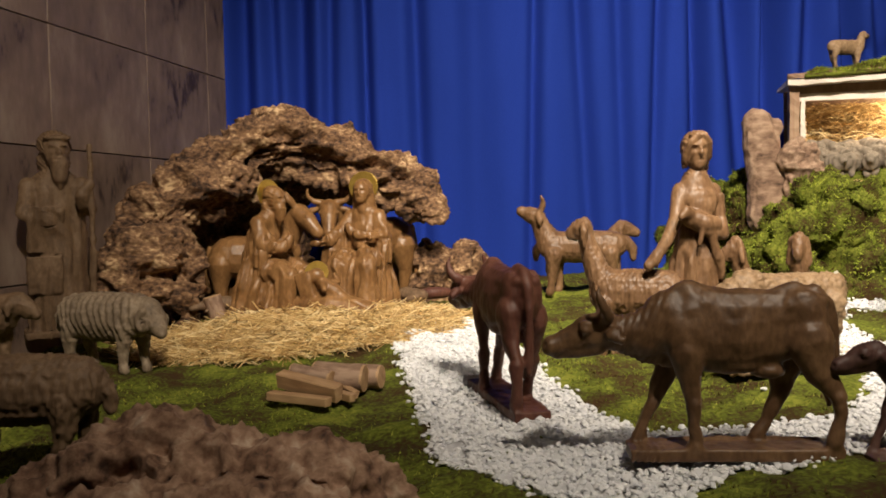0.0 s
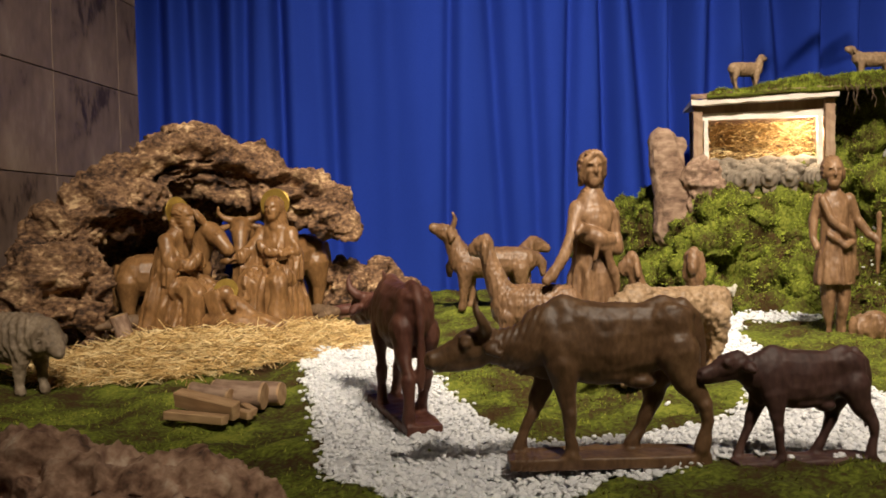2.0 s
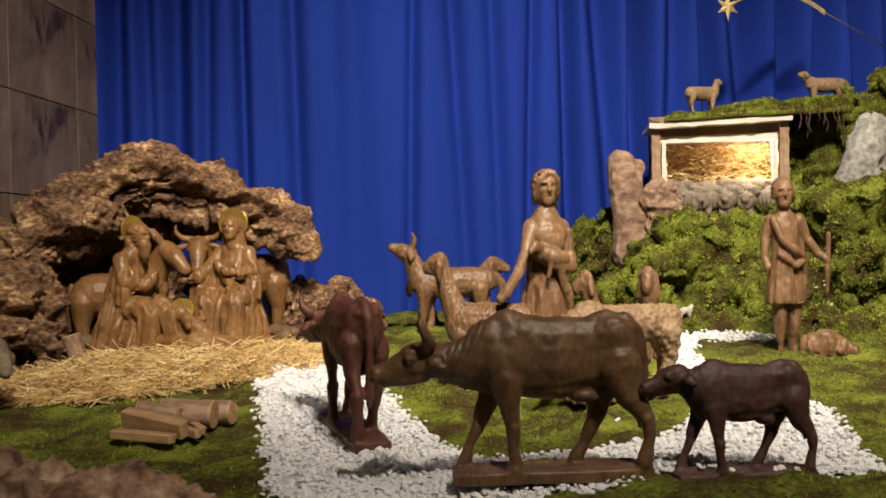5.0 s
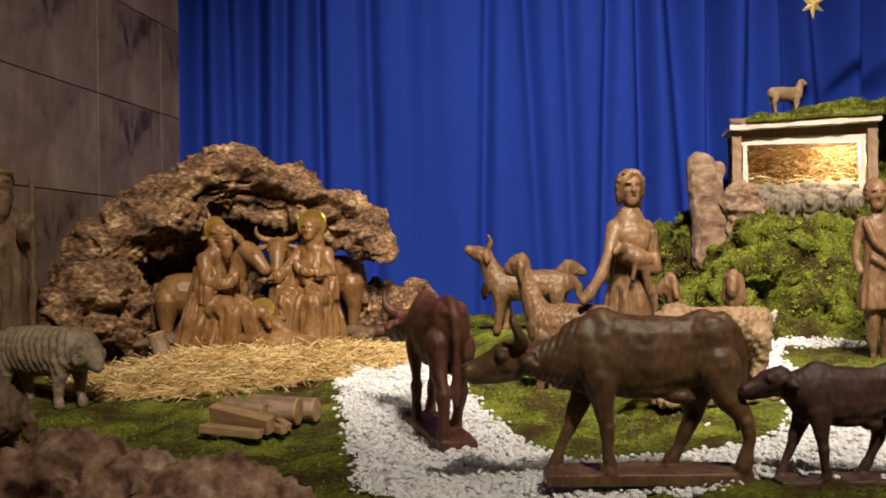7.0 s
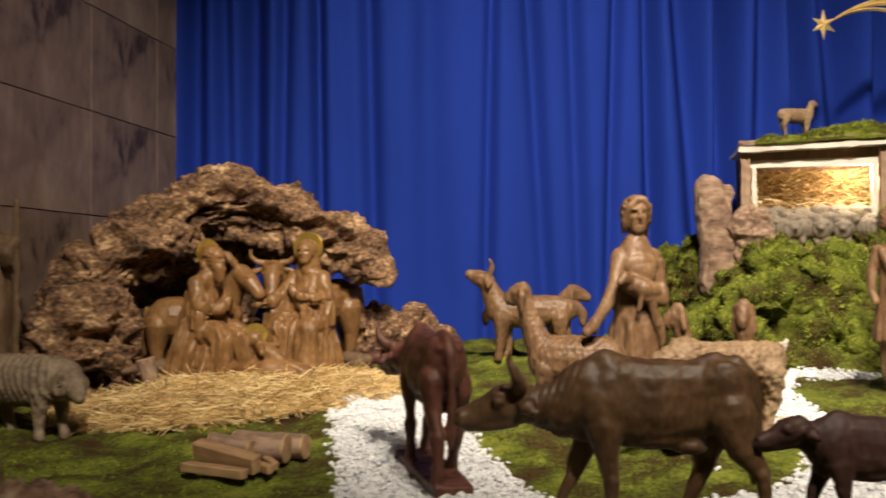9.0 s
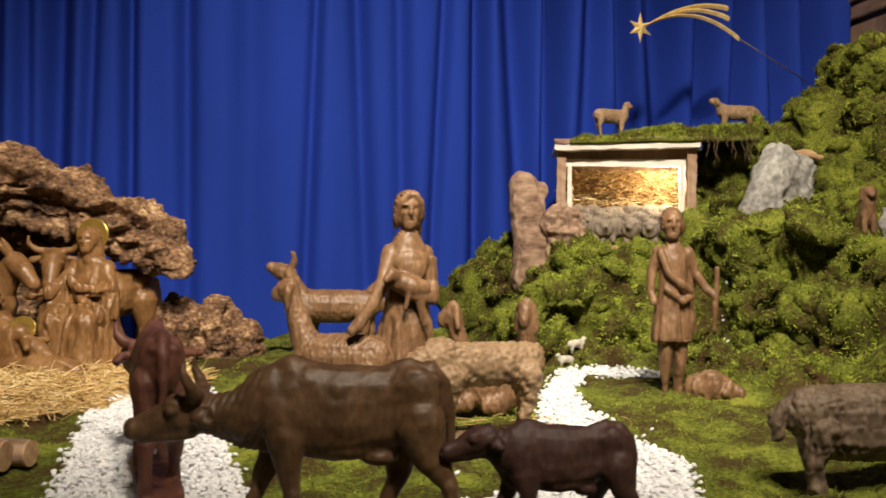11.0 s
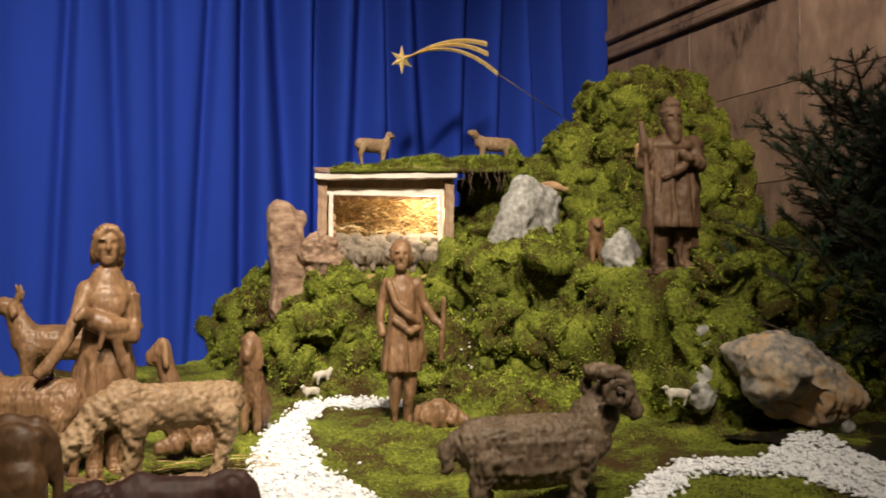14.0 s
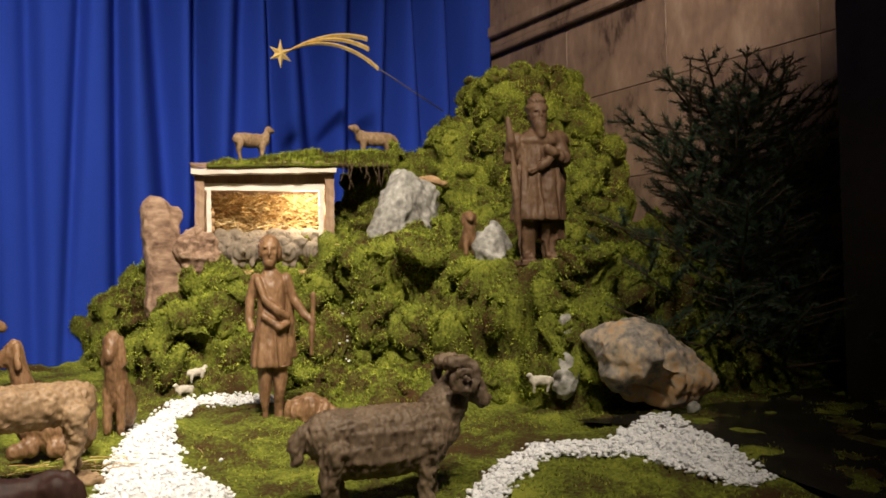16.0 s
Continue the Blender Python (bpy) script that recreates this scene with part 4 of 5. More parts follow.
# small pale figures of sheep by the boulder and the hollow
c = sheep([(46, 0, 76, 12), (54, 0, 90, 10)], (14, 0, -4), 1.0, True, 8)
tiny = c.fuse("small_sheep", M_WSHEEP, 0.00042, 0.0022, 2, fleece(300, 0.0012, 18), 18)
statue("small_sheep", tiny, pose(1.070, 2.255, hill_at(1.070, 2.255) + 0.001, 0, 0, 200), "tiny white sheep at the mossy hollow", "sheep figure", "tiny sheep")
statue("small_sheep", tiny, pose(1.103, 2.262, hill_at(1.103, 2.262) + 0.001, 0, 0, 20), "tiny white sheep at the mossy hollow", "sheep figure", "tiny sheep")
statue("small_sheep", tiny, pose(1.64, 1.58, 0.085, 0, 0, 160), "tiny pale sheep beside the boulder", "sheep figure", "tiny sheep")
lump("pale_stone", pose(1.685, 1.565, 0.075, 0, 20, 30), 0.028, 0.025, 0.052, 61, M_GREYROCK, "upright pale stone beside the boulder", "rock", 0.2, 1.8, 0.004, fine=0.001)
lump("pale_stone", pose(1.735, 1.60, 0.16, 0, 10, 80), 0.026, 0.022, 0.048, 62, M_GREYROCK, "upright pale stone above the boulder", "rock", 0.2, 1.8, 0.004, fine=0.001)


# ---- carved figures: plain shapes, x to the side, front at -y, 100 units high ----
def head_shape(c, x, y, z, s=1.0, beard=False, turn=0.0):
    s *= 1.28
    c.tube([(x, y + 0.6 * s, z - 10 * s, 2.9 * s), (x, y + 0.4 * s, z - 3 * s, 2.6 * s)])
    c.ell((x, y, z + 0.6 * s), (4.7 * s, 5.3 * s, 5.9 * s)).ell((x, y - 1.4 * s, z - 2.8 * s), (3.5 * s, 3.7 * s, 4.2 * s))
    c.ell((x + turn, y - 5.2 * s, z - 0.5 * s), (0.9 * s, 1.3 * s, 1.7 * s))
    c.ell((x + turn * 0.6, y - 2.6 * s, z - 4.6 * s), (2.6 * s, 2.2 * s, 1.9 * s))
    c.ell((x + turn * 0.6, y - 4.35 * s, z - 3.3 * s), (1.5 * s, 0.8 * s, 0.5 * s))
    for e in (1, -1):
        c.ell((x + turn * 0.6 + e * 1.9 * s, y - 4.2 * s, z + 1.7 * s), (1.3 * s, 0.8 * s, 0.4 * s))
    if beard:
        c.tube([(x + turn, y - 3.4 * s, z - 4.5 * s, 3.6 * s), (x + turn, y - 4.5 * s, z - 10 * s, 2.6 * s), (x + turn, y - 4.5 * s, z - 13 * s, 1.0 * s)])


def drape(n, amp, seed, top=0.29):
    """Long carved folds below the shoulders."""
    def push(p, nn):
        w = 0.9 * (fbm(p * 11, 2, seed + 4) - 0.5)
        v = fbm(p * np.array((3.0 * n, 3.0 * n, 7.0)) + w[:, None], 2, seed, True)
        return 0.0012 * (0.45 - cells(p * 60, seed)) + 4.0 * amp * 2 * (v - 0.62) * (np.abs(nn[:, 2]) < 0.8) * (1 - sstep(top - 0.03, top, p[:, 2]))
    return push


def face(p, u, x, y, z, s=1.0, turn=0.0):
    """Eye sockets, mouth line and strands of hair on a head at (x, y, z)."""
    s = s * 1.28
    q = p / u
    dx, dy, dz = q[:, 0] - x - turn * 0.6, q[:, 1] - y, q[:, 2] - z
    front = dy < -1.5 * s
    out = 0 * dx
    for e in (1, -1):
        out = out - 0.0050 * np.exp(-(((dx - e * 2.0 * s) / (1.3 * s)) ** 2 + ((dz - 0.5 * s) / (0.85 * s)) ** 2)) * front
        out = out + 0.0016 * np.exp(-(((dx - e * 2.0 * s) / (0.7 * s)) ** 2 + ((dz - 0.4 * s) / (0.35 * s)) ** 2)) * front
    out = out - 0.0028 * np.exp(-((dx / (1.6 * s)) ** 2 + ((dz + 3.3 * s) / (0.35 * s)) ** 2)) * front
    hair = ((dy > -1.6 * s) | (dz > 4.6 * s)) & (np.abs(dz) < 9 * s) & (dx ** 2 + dy ** 2 < (11 * s) ** 2)
    return out + 0.0011 * np.sin(3.2 * dx + 2.2 * dz + 1.5 * np.sin(dz)) * hair


def both(a, u, *head):
    return lambda p, nn: a(p, nn) + face(p, u, *head)


# young woman with a lamb in her arm
c = Clay()
c.box((0, 0, 1.2), (34, 24, 2.6))
for s in (1, -1):
    c.tube([(s * 4.6, 1, 30, 5), (s * 4.6, 1, 8, 3.0), (s * 4.8, -1, 4, 3.0), (s * 5.4, -5, 3.6, 2.6)])
c.loft([(0, 0, 24, 15, 11.5), (0, 0, 26, 15.2, 11.6), (0, 0, 42, 13.6, 10.4), (0, 0, 54, 11.4, 8.6), (0, 0, 60, 10.4, 7.6, 0.4), (0, 0, 68, 11.0, 8.2, 0.3), (0, 0, 74, 11.0, 7.6, 0.3), (0, 0, 78, 9, 6.4, 0.2), (0, 0, 82, 6, 5, 0.1), (0, 0, 84, 3.4, 3.4, 0)], 9, 0.045)
c.ell((0, -1, 71), (12.4, 8.4, 6.5)).ell((0, -6, 68), (8, 4, 6))
head_shape(c, 0, -0.6, 91.5, 0.98, False, -1.0)
c.ell((0, 1.8, 93), (7.2, 6.6, 7.4)).ell((6.0, 4, 84.5), (3.4, 3.0, 3.4)).ell((0, -3.2, 98.2), (5.2, 3.6, 1.8))
for s in (1, -1):
    c.tube([(s * 2, -5.6, 98, 1.6), (s * 5.4, -4.4, 95, 1.8), (s * 6.4, -1.6, 90, 2.0), (s * 5.8, 1, 86, 2.0)])
c.tube([(9.8, 0, 74, 4.2), (12.5, -2, 62, 3.6), (11, -8, 56, 3.2), (0, -11.5, 57, 2.6), (-4, -12, 58, 2.2)])
c.loft([(12, -1, 62, 4.2, 5), (11, -0.5, 73, 4.4, 5.4)], 5, 0.05)
c.tube([(-9.8, 0, 74, 4.2), (-14, -4, 63, 3.8), (-21, -6, 53, 3.0), (-28, -5, 45, 2.3), (-31, -5, 43, 1.8)])
c.tube([(-9, -9, 63, 4.2), (-2, -11, 60.5, 4.6), (5, -10, 60, 3.6)]).tube([(-9, -10, 64, 3.4), (-13, -12, 65.5, 2.8), (-16, -13, 63.5, 1.8)])
c.tube([(-4, -13, 58, 1.5), (-6, -13, 52, 1.2)]).tube([(2, -12, 55, 2.4), (6, -11, 46, 2.6), (9, -10, 38, 1.6)], 0.6)
statue("shepherdess", c.fuse("shepherdess", M_FIG, 0.00412, 0.0023, 3, both(drape(14, 0.0024, 3, 0.21), 0.00412, 0, -0.6, 91.5, 0.98, -1.0), 21, 0.0012), pose(0.568, 1.735, 0.004, 0, 0, 8) @ Matrix.Diagonal((0.83, 0.92, 1.04, 1)), "brown carved wooden young woman carrying a lamb", "figure")

# boy in a short tunic, one lamb at his feet
c = Clay()
c.tube([(-6, 0, 0.6, 5), (6, -2, 0.6, 5.5), (26, -4, 0.6, 5)], 1.6)
c.box((8, -2, -4), (52, 26, 9.5))
for s in (1, -1):
    c.tube([(s * 4, 0, 36, 5.0), (s * 4.2, -0.5, 24, 3.6), (s * 4, 0.5, 10, 2.6), (s * 4.2, 0, 4, 2.6), (s * 5, -5, 3, 2.4)])
c.loft([(0, 0, 32, 12, 8.6), (0, 0, 34, 12, 8.8), (0, 0, 44, 10.8, 8), (0, 0, 56, 8.6, 6.6), (0, 0, 64, 8.6, 6.2, 0.3), (0, 0, 72, 9.4, 6.2, 0.2), (0, 0, 76, 9.6, 5, 0.1), (0, 0, 80, 5, 4, 0), (0, 0, 82, 3, 3, 0)], 8, 0.05)
c.tube([(-9, -4, 76, 2.4), (-5, -7, 66, 2.2), (3, -8, 60, 2.4), (9, -4, 57, 2.6)]).tube([(-6, -6, 58, 2), (4, -8, 52, 2.2), (10, -4, 54, 2)])
head_shape(c, -1, -1, 90, 0.98, False, -1.2)
c.ell((-0.6, 1.6, 92.5), (6.8, 6.8, 6.6)).ell((4.4, 1, 89), (3, 4.6, 4.6)).ell((-5.8, 0, 91), (2.4, 4.2, 4.6))
c.tube([(9.5, 0, 76, 3.6), (14, 0, 66, 3.0), (20, -3, 58, 2.4), (25, -6, 54, 2.0)]).tube([(25.6, -6, 68, 1.6), (25, -6, 54, 1.5), (24, -6, 38, 1.4)])
c.loft([(11, 3, 36, 4.5, 3), (11, 3, 56, 4, 3), (9, 2, 76, 3.5, 3)], 5, 0.1)
c.tube([(-9.5, 0, 76, 3.5), (-13, 1, 66, 3.0), (-14, -1, 56, 2.4), (-13, -4, 52, 2.2)])
c.tube([(14, -4, 9, 7), (23, -5, 10.5, 8.5), (32, -6, 8, 6.5)]).tube([(32, -7, 9, 5), (39, -9, 6, 3.4), (43, -10, 4, 2.4)]).tube([(31, -10, 12, 2.4), (28, -13, 8, 2)]).tube([(26, -8, 4, 2), (33, -9, 2.5, 1.8)])
statue("shepherd_boy", c.fuse("shepherd_boy", M_FIG, 0.0042, 0.0023, 3, both(drape(11, 0.0023, 5, 0.23), 0.0042, -1, -1, 90, 0.98, -1.2), 22, 0.0012), pose(1.163, 1.885, 0.012, 0, 0, -12) @ Matrix.Diagonal((0.80, 0.90, 1.0, 1)), "brown carved wooden boy in a short tunic", "figure")

# old herdsman on the ledge
c = Clay()
c.box((0, 0, 0.2), (30, 20, 3.4))
for s in (1, -1):
    c.tube([(s * 6, 0, 30, 5.4), (s * 6.2, 0, 12, 3.8), (s * 6.4, 0, 5, 3.6), (s * 7.4, -6, 3.6, 3)])
c.loft([(0, 0, 26, 17, 11.5), (0, 0, 28, 17, 11.8), (0, 0, 44, 15.6, 11), (0, 0, 60, 13.2, 9), (0, 0, 70, 13.6, 8.6, 0.4), (0, 0, 76, 13.4, 7.6, 0.2), (0, 0, 80, 8, 6, 0.1), (0, 0, 83, 3.6, 3.6, 0)], 10, 0.045)
c.loft([(8, 4, 14, 10, 7), (9, 4, 50, 10, 7), (9, 3, 76, 8, 6)], 7, 0.07)
c.ell((2, 0, 74), (16, 9.5, 6)).ell((15, 2, 76), (7, 7, 6))
head_shape(c, 0, -2, 90, 1.0, True, -0.6)
c.ell((0, 0, 94.5), (7.2, 7.8, 3.8)).ell((0, -1, 98.5), (5.8, 6.2, 3.4)).ell((0, -1, 101.5), (3.6, 4, 2.6))
c.tube([(-13, 0, 75, 4.8), (-18, -3, 64, 4.0), (-20, -8, 72, 3.2), (-21, -9, 78, 2.4), (-22, -9, 86, 1.5)])
c.tube([(-20, -9, 78, 1.2), (-16, -8, 20, 1.2), (-15, -8, 4, 1.2)])
c.tube([(13, -2, 75, 5), (15, -6, 63, 4.2), (6, -12, 66, 3.2), (2, -12.5, 69, 2.4)]).tube([(4, -11, 62, 2), (-4, -10.5, 57, 2.2), (-8, -9, 55, 1.8)])
statue("old_herdsman", c.fuse("old_herdsman", M_KING, 0.00395, 0.0023, 3, both(drape(12, 0.0023, 7), 0.00395, 0, -2, 90, 1.0, -0.6), 23, 0.0012), pose(1.80, 1.79, hill_at(1.80, 1.78) - 0.004, 0, 0, -14), "dark carved wooden bearded herdsman with cap and cloak", "figure")

# bearded herdsman with a staff near the stone wall
c = Clay()
c.box((0, 0, 1), (30, 22, 3))
c.loft([(0, 0, 2, 14, 10), (0, 0, 20, 13.5, 10), (0, 0, 45, 12.5, 9.4), (0, 0, 60, 13.0, 9.4, 0.6), (0, 0, 72, 13.6, 9, 0.4), (0, 0, 77, 11, 7.4, 0.3), (0, 0, 81, 6, 5, 0.1), (0, 0, 84, 3.6, 3.6, 0)], 9, 0.05)
head_shape(c, 1, -3, 90, 1.05, True, 1.2)
c.ell((0.4, 0.8, 93.5), (8, 8, 7)).ell((0, 4, 85), (8, 6, 8)).ell((1.4, -7, 96), (6.4, 3.4, 1.6))
c.tube([(12, -3, 73, 4.6), (15, -8, 62, 4), (11, -14, 68, 3.4), (15, -14, 73, 2.6)])
c.tube([(15.5, -14, 92, 1.3), (15.5, -14, 73, 1.4), (15, -13, 30, 1.3), (14.5, -12, 3, 1.3)])
c.tube([(-12, -2, 73, 4.6), (-13, -8, 60, 4), (-4, -12, 56, 3)]).box((-5, -9.4, 52), (15, 3, 22), (8, 0, 6)).box((-6, -9.4, 30), (14, 3, 18), (4, 0, -4))
statue("herdsman", c.fuse("herdsman", M_SHEP, 0.0043, 0.0023, 3, both(drape(10, 0.0023, 9), 0.0043, 1, -3, 90, 1.05, 1.2), 24, 0.0016), pose(-0.70, 2.05, 0.05, 0, 0, 22), "dark carved wooden bearded herdsman holding a staff", "figure")


# seated man and woman, the child, ox and donkey in the cave
def seated(folds, beard, veil):
    """A robed figure on a low seat; the cloak widens from the shoulders to the ground."""
    c = Clay()
    c.loft([(0, 2, 0, 27, 20), (0, 1, 4, 26.5, 20), (0, 0, 20, 24, 19), (0, 1, 34, 21, 16), (0, 4, 46, 17.5, 12.5, 0.8), (0, 5, 58, 15.5, 10.5, 0.6), (0, 5, 68, 14, 9, 0.5), (0, 4, 75, 11, 7.4, 0.3), (0, 3, 80, 6, 5.4, 0.2), (0, 3, 84, 3.6, 3.6, 0)], folds, 0.05)
    # thighs and knees under cloth that falls to the feet
    for s in (1, -1):
        c.tube([(s * 8, 2, 34, 11), (s * 10, -18, 37, 10), (s * 11, -25, 34, 8.5), (s * 11, -26, 20, 8), (s * 12, -27, 3, 10)])
        c.tube([(s * 8, -30, 3, 4.5), (s * 9, -37, 1.5, 3)])
        c.ell((s * 11.5, 4, 70), (6.5, 6.5, 6.5))
    c.loft([(0, -17, 0, 22, 15), (0, -17, 14, 19, 12.5), (0, -16, 28, 17, 11), (0, -14, 38, 14, 9, 0.5)], folds - 3, 0.09, 1.2)
    if beard:
        # both hands raised before the breast
        for s in (1, -1):
            c.tube([(s * 12, 3, 69, 6), (s * 15.5, -3, 56, 5.6), (s * 9, -14, 54, 4.6), (s * 2, -18, 59, 3.2), (s * 0.8, -19, 63, 2.4)])
            c.loft([(s * 15, -4, 38, 6, 7), (s * 15.5, -3, 48, 5.6, 6.6), (s * 13.5, 1, 62, 5, 6)], 6, 0.1)
        c.tube([(-13, -2, 66, 3), (-4, -11, 52, 3.4), (10, -14, 42, 3.4), (18, -10, 36, 3)])
    else:
        # one hand on the breast, the other arm spreads the cloak
        c.tube([(12, 3, 69, 6), (16, -2, 56, 5.4), (10, -12, 54, 4.4), (2, -14, 57, 3), (-2, -13.5, 58, 2.2)])
        c.loft([(16, -2, 34, 6.5, 8), (16, -2, 48, 6, 7), (13.5, 2, 63, 5, 6)], 6, 0.1)
        c.tube([(-12, 3, 69, 6), (-18, -4, 58, 5.4), (-26, -11, 52, 4.4), (-33, -14, 50, 3), (-37, -14, 50, 2)])
        c.loft([(-24, -8, 32, 9, 3.4), (-22, -7, 44, 8, 3.8), (-18, -4, 56, 5.5, 4.2)], 6, 0.12)
        c.tube([(-10, -8, 64, 2.6), (0, -11, 50, 3), (12, -18, 44, 3.2)])
    head_shape(c, 0, -1.5, 90, 1.12, beard, 0)
    if veil:
        c.ell((0, 1.8, 91.8), (8.0, 7.6, 8.8)).loft([(0, 5, 64, 13, 6.4), (0, 4.5, 78, 9.6, 6.6), (0, 3.4, 90, 8.0, 6.4)], 7, 0.05)
    else:
        c.ell((0, 2.0, 93), (7.4, 7.4, 7.0)).ell((0, 5, 84), (7, 4, 7))
    return c


fa = seated(11, True, False).fuse("seated_man", M_HOLY, 0.00318, 0.0023, 3, both(drape(13, 0.0026, 11, 0.22), 0.00318, 0, -1.5, 90, 1.12, 0), 31, 0.0012)
statue("seated_man", fa, pose(-0.315, 2.33, 0.050, 9, 0, 62), "honey-brown carved wooden seated bearded man in robes", "figure")
mo = seated(12, False, True).fuse("seated_woman", M_HOLY, 0.00325, 0.0023, 3, both(drape(14, 0.0026, 12, 0.22), 0.00325, 0, -1.5, 90, 1.12, 0), 32, 0.0012)
statue("seated_woman", mo, pose(-0.062, 2.40, 0.055, 0, 0, -20), "honey-brown carved wooden seated veiled woman in robes", "figure")
c = Clay()
c.tube([(-6, 0, 22, 5.5), (2, 0, 16, 6.5), (12, -2, 10, 5)]).ell((-11, -1, 28), (6.5, 6.5, 6.5)).tube([(12, -3, 10, 4), (22, -6, 8, 3), (30, -6, 4, 2.6)]).tube([(10, 4, 9, 4), (20, 6, 6, 3), (27, 8, 3, 2.4)])
c.tube([(-4, 6, 22, 3), (2, 12, 22, 2.4), (-2, 14, 28, 2)]).tube([(-4, -6, 22, 3), (0, -12, 18, 2.4)])
c.tube([(-26, 0, 4, 10), (0, 0, 2, 14), (30, 0, 0, 9)]).box((-18, 2, 18), (12, 22, 26), (0, -18, 0))
statue("child_in_crib", c.fuse("child_in_crib", M_HOLY, 0.0030, 0.0026, 3, None, 33), pose(-0.140, 2.235, 0.062, 0, 0, -18), "honey-brown carved wooden small figure lying in a crib", "figure")


def halo(name, place, r):
    bm = bmesh.new()
    bmesh.ops.create_cone(bm, cap_ends=True, segments=40, radius1=r, radius2=r * 0.96, depth=0.002)
    bmesh.ops.bevel(bm, geom=bm.edges[:], offset=0.0004, segments=1, affect="EDGES")
    ob = new(name, finish(bm, name, M_HALO, False))
    ob.matrix_world = place
    return tagged(ob, "thin gilded disc behind the figure's head", "halo", "gilded discs")


halo("halo", pose(-0.290, 2.330, 0.345, 86, 0, 50), 0.037)
halo("halo", pose(-0.060, 2.432, 0.362, 84, 0, -16), 0.040)
halo("halo", pose(-0.174, 2.262, 0.152, 74, 0, -10), 0.030)
# ox behind the seated woman, its head turned to the viewer
c = Clay()
c.tube([(0.022, 2.63, 0.225, 0.056), (-0.03, 2.60, 0.215, 0.064), (-0.10, 2.57, 0.220, 0.058)])
c.tube([(-0.10, 2.56, 0.235, 0.045), (-0.135, 2.51, 0.270, 0.036), (-0.150, 2.48, 0.300, 0.028)])
c.tube([(-0.151, 2.465, 0.306, 0.027), (-0.152, 2.445, 0.282, 0.023), (-0.152, 2.432, 0.256, 0.017), (-0.152, 2.428, 0.242, 0.018)])
for k in (1, -1):
    c.ell((-0.151 + k * 0.022, 2.446, 0.296), (0.007, 0.006, 0.005))
    c.tube([(-0.151 + k * 0.018, 2.47, 0.322, 0.010), (-0.151 + k * 0.042, 2.468, 0.326, 0.008), (-0.151 + k * 0.056, 2.464, 0.340, 0.006), (-0.151 + k * 0.056, 2.460, 0.358, 0.003)])
    c.tube([(-0.151 + k * 0.026, 2.475, 0.308, 0.007), (-0.151 + k * 0.050, 2.478, 0.300, 0.010), (-0.151 + k * 0.060, 2.478, 0.294, 0.005)])
for x, y in ((0.040, 2.60), (0.028, 2.66), (-0.10, 2.54), (-0.105, 2.60)):
    c.tube([(x, y, 0.20, 0.040), (x + 0.008, y, 0.13, 0.020), (x + 0.002, y, 0.08, 0.013), (x, y, 0.03, 0.015)])
c.tube([(0.070, 2.62, 0.25, 0.008), (0.082, 2.62, 0.19, 0.006), (0.080, 2.62, 0.11, 0.008)])
statue("standing_ox", c.fuse("standing_ox", M_HOLY, 1.0, 0.0028, 3, None, 34, 0.0008), pose(0, 0, 0), "honey-brown carved wooden ox behind the seated woman", "ox figure")
# donkey behind the seated man, its head bent towards the child
c = Clay()
c.tube([(-0.405, 2.43, 0.185, 0.056), (-0.34, 2.44, 0.180, 0.060), (-0.275, 2.45, 0.195, 0.052)])
c.tube([(-0.275, 2.45, 0.215, 0.042), (-0.245, 2.435, 0.265, 0.032), (-0.228, 2.42, 0.292, 0.026)])
c.tube([(-0.226, 2.415, 0.296, 0.026), (-0.205, 2.40, 0.278, 0.024), (-0.186, 2.388, 0.256, 0.018), (-0.178, 2.384, 0.246, 0.017)])
for k in (1, -1):
    c.tube([(-0.236, 2.42 + k * 0.016, 0.312, 0.008), (-0.250, 2.42 + k * 0.026, 0.330, 0.009), (-0.262, 2.42 + k * 0.030, 0.350, 0.004)])
    c.ell((-0.205, 2.40 + k * 0.020, 0.288), (0.006, 0.005, 0.005))
for x, y in ((-0.425, 2.405), (-0.41, 2.46), (-0.275, 2.42), (-0.27, 2.48)):
    c.tube([(x, y, 0.17, 0.036), (x - 0.004, y, 0.11, 0.019), (x, y, 0.07, 0.012), (x, y, 0.03, 0.014)])
c.tube([(-0.458, 2.43, 0.21, 0.007), (-0.466, 2.43, 0.15, 0.006), (-0.464, 2.43, 0.10, 0.008)])
statue("donkey", c.fuse("donkey", M_HOLY, 1.0, 0.0028, 3, None, 35, 0.0008), pose(0, 0, 0), "honey-brown carved wooden donkey behind the seated man", "donkey figure")
c = Clay()
c.tube([(-34, 0, 12, 11), (0, 0, 14, 13), (28, 0, 12, 10), (46, 0, 10, 7), (56, 0, 7, 5)]).tube([(14, 8, 8, 5), (34, 14, 3, 3.5)]).tube([(-24, 10, 8, 6), (-6, 16, 3, 3.5)])
c.tube([(36, 5, 18, 3), (32, 9, 24, 2)]).tube([(36, -5, 18, 3), (32, -9, 24, 2)])
lying = c.fuse("lying_lamb", M_SHEP, 0.0014, 0.003, 3, None, 36)
statue("lying_lamb", lying, pose(0.045, 2.43, 0.06, 0, 0, 150), "brown carved wooden lamb lying beside the straw", "sheep figure")
statue("lying_lamb", lying, pose(-0.40, 2.30, 0.062, 0, 0, 200), "brown carved wooden lamb lying beside the straw", "sheep figure")
c = Clay()
c.tube([(-40, 0, 14, 13), (0, 0, 15, 14), (30, 0, 14, 10), (50, 0, 11, 6)])
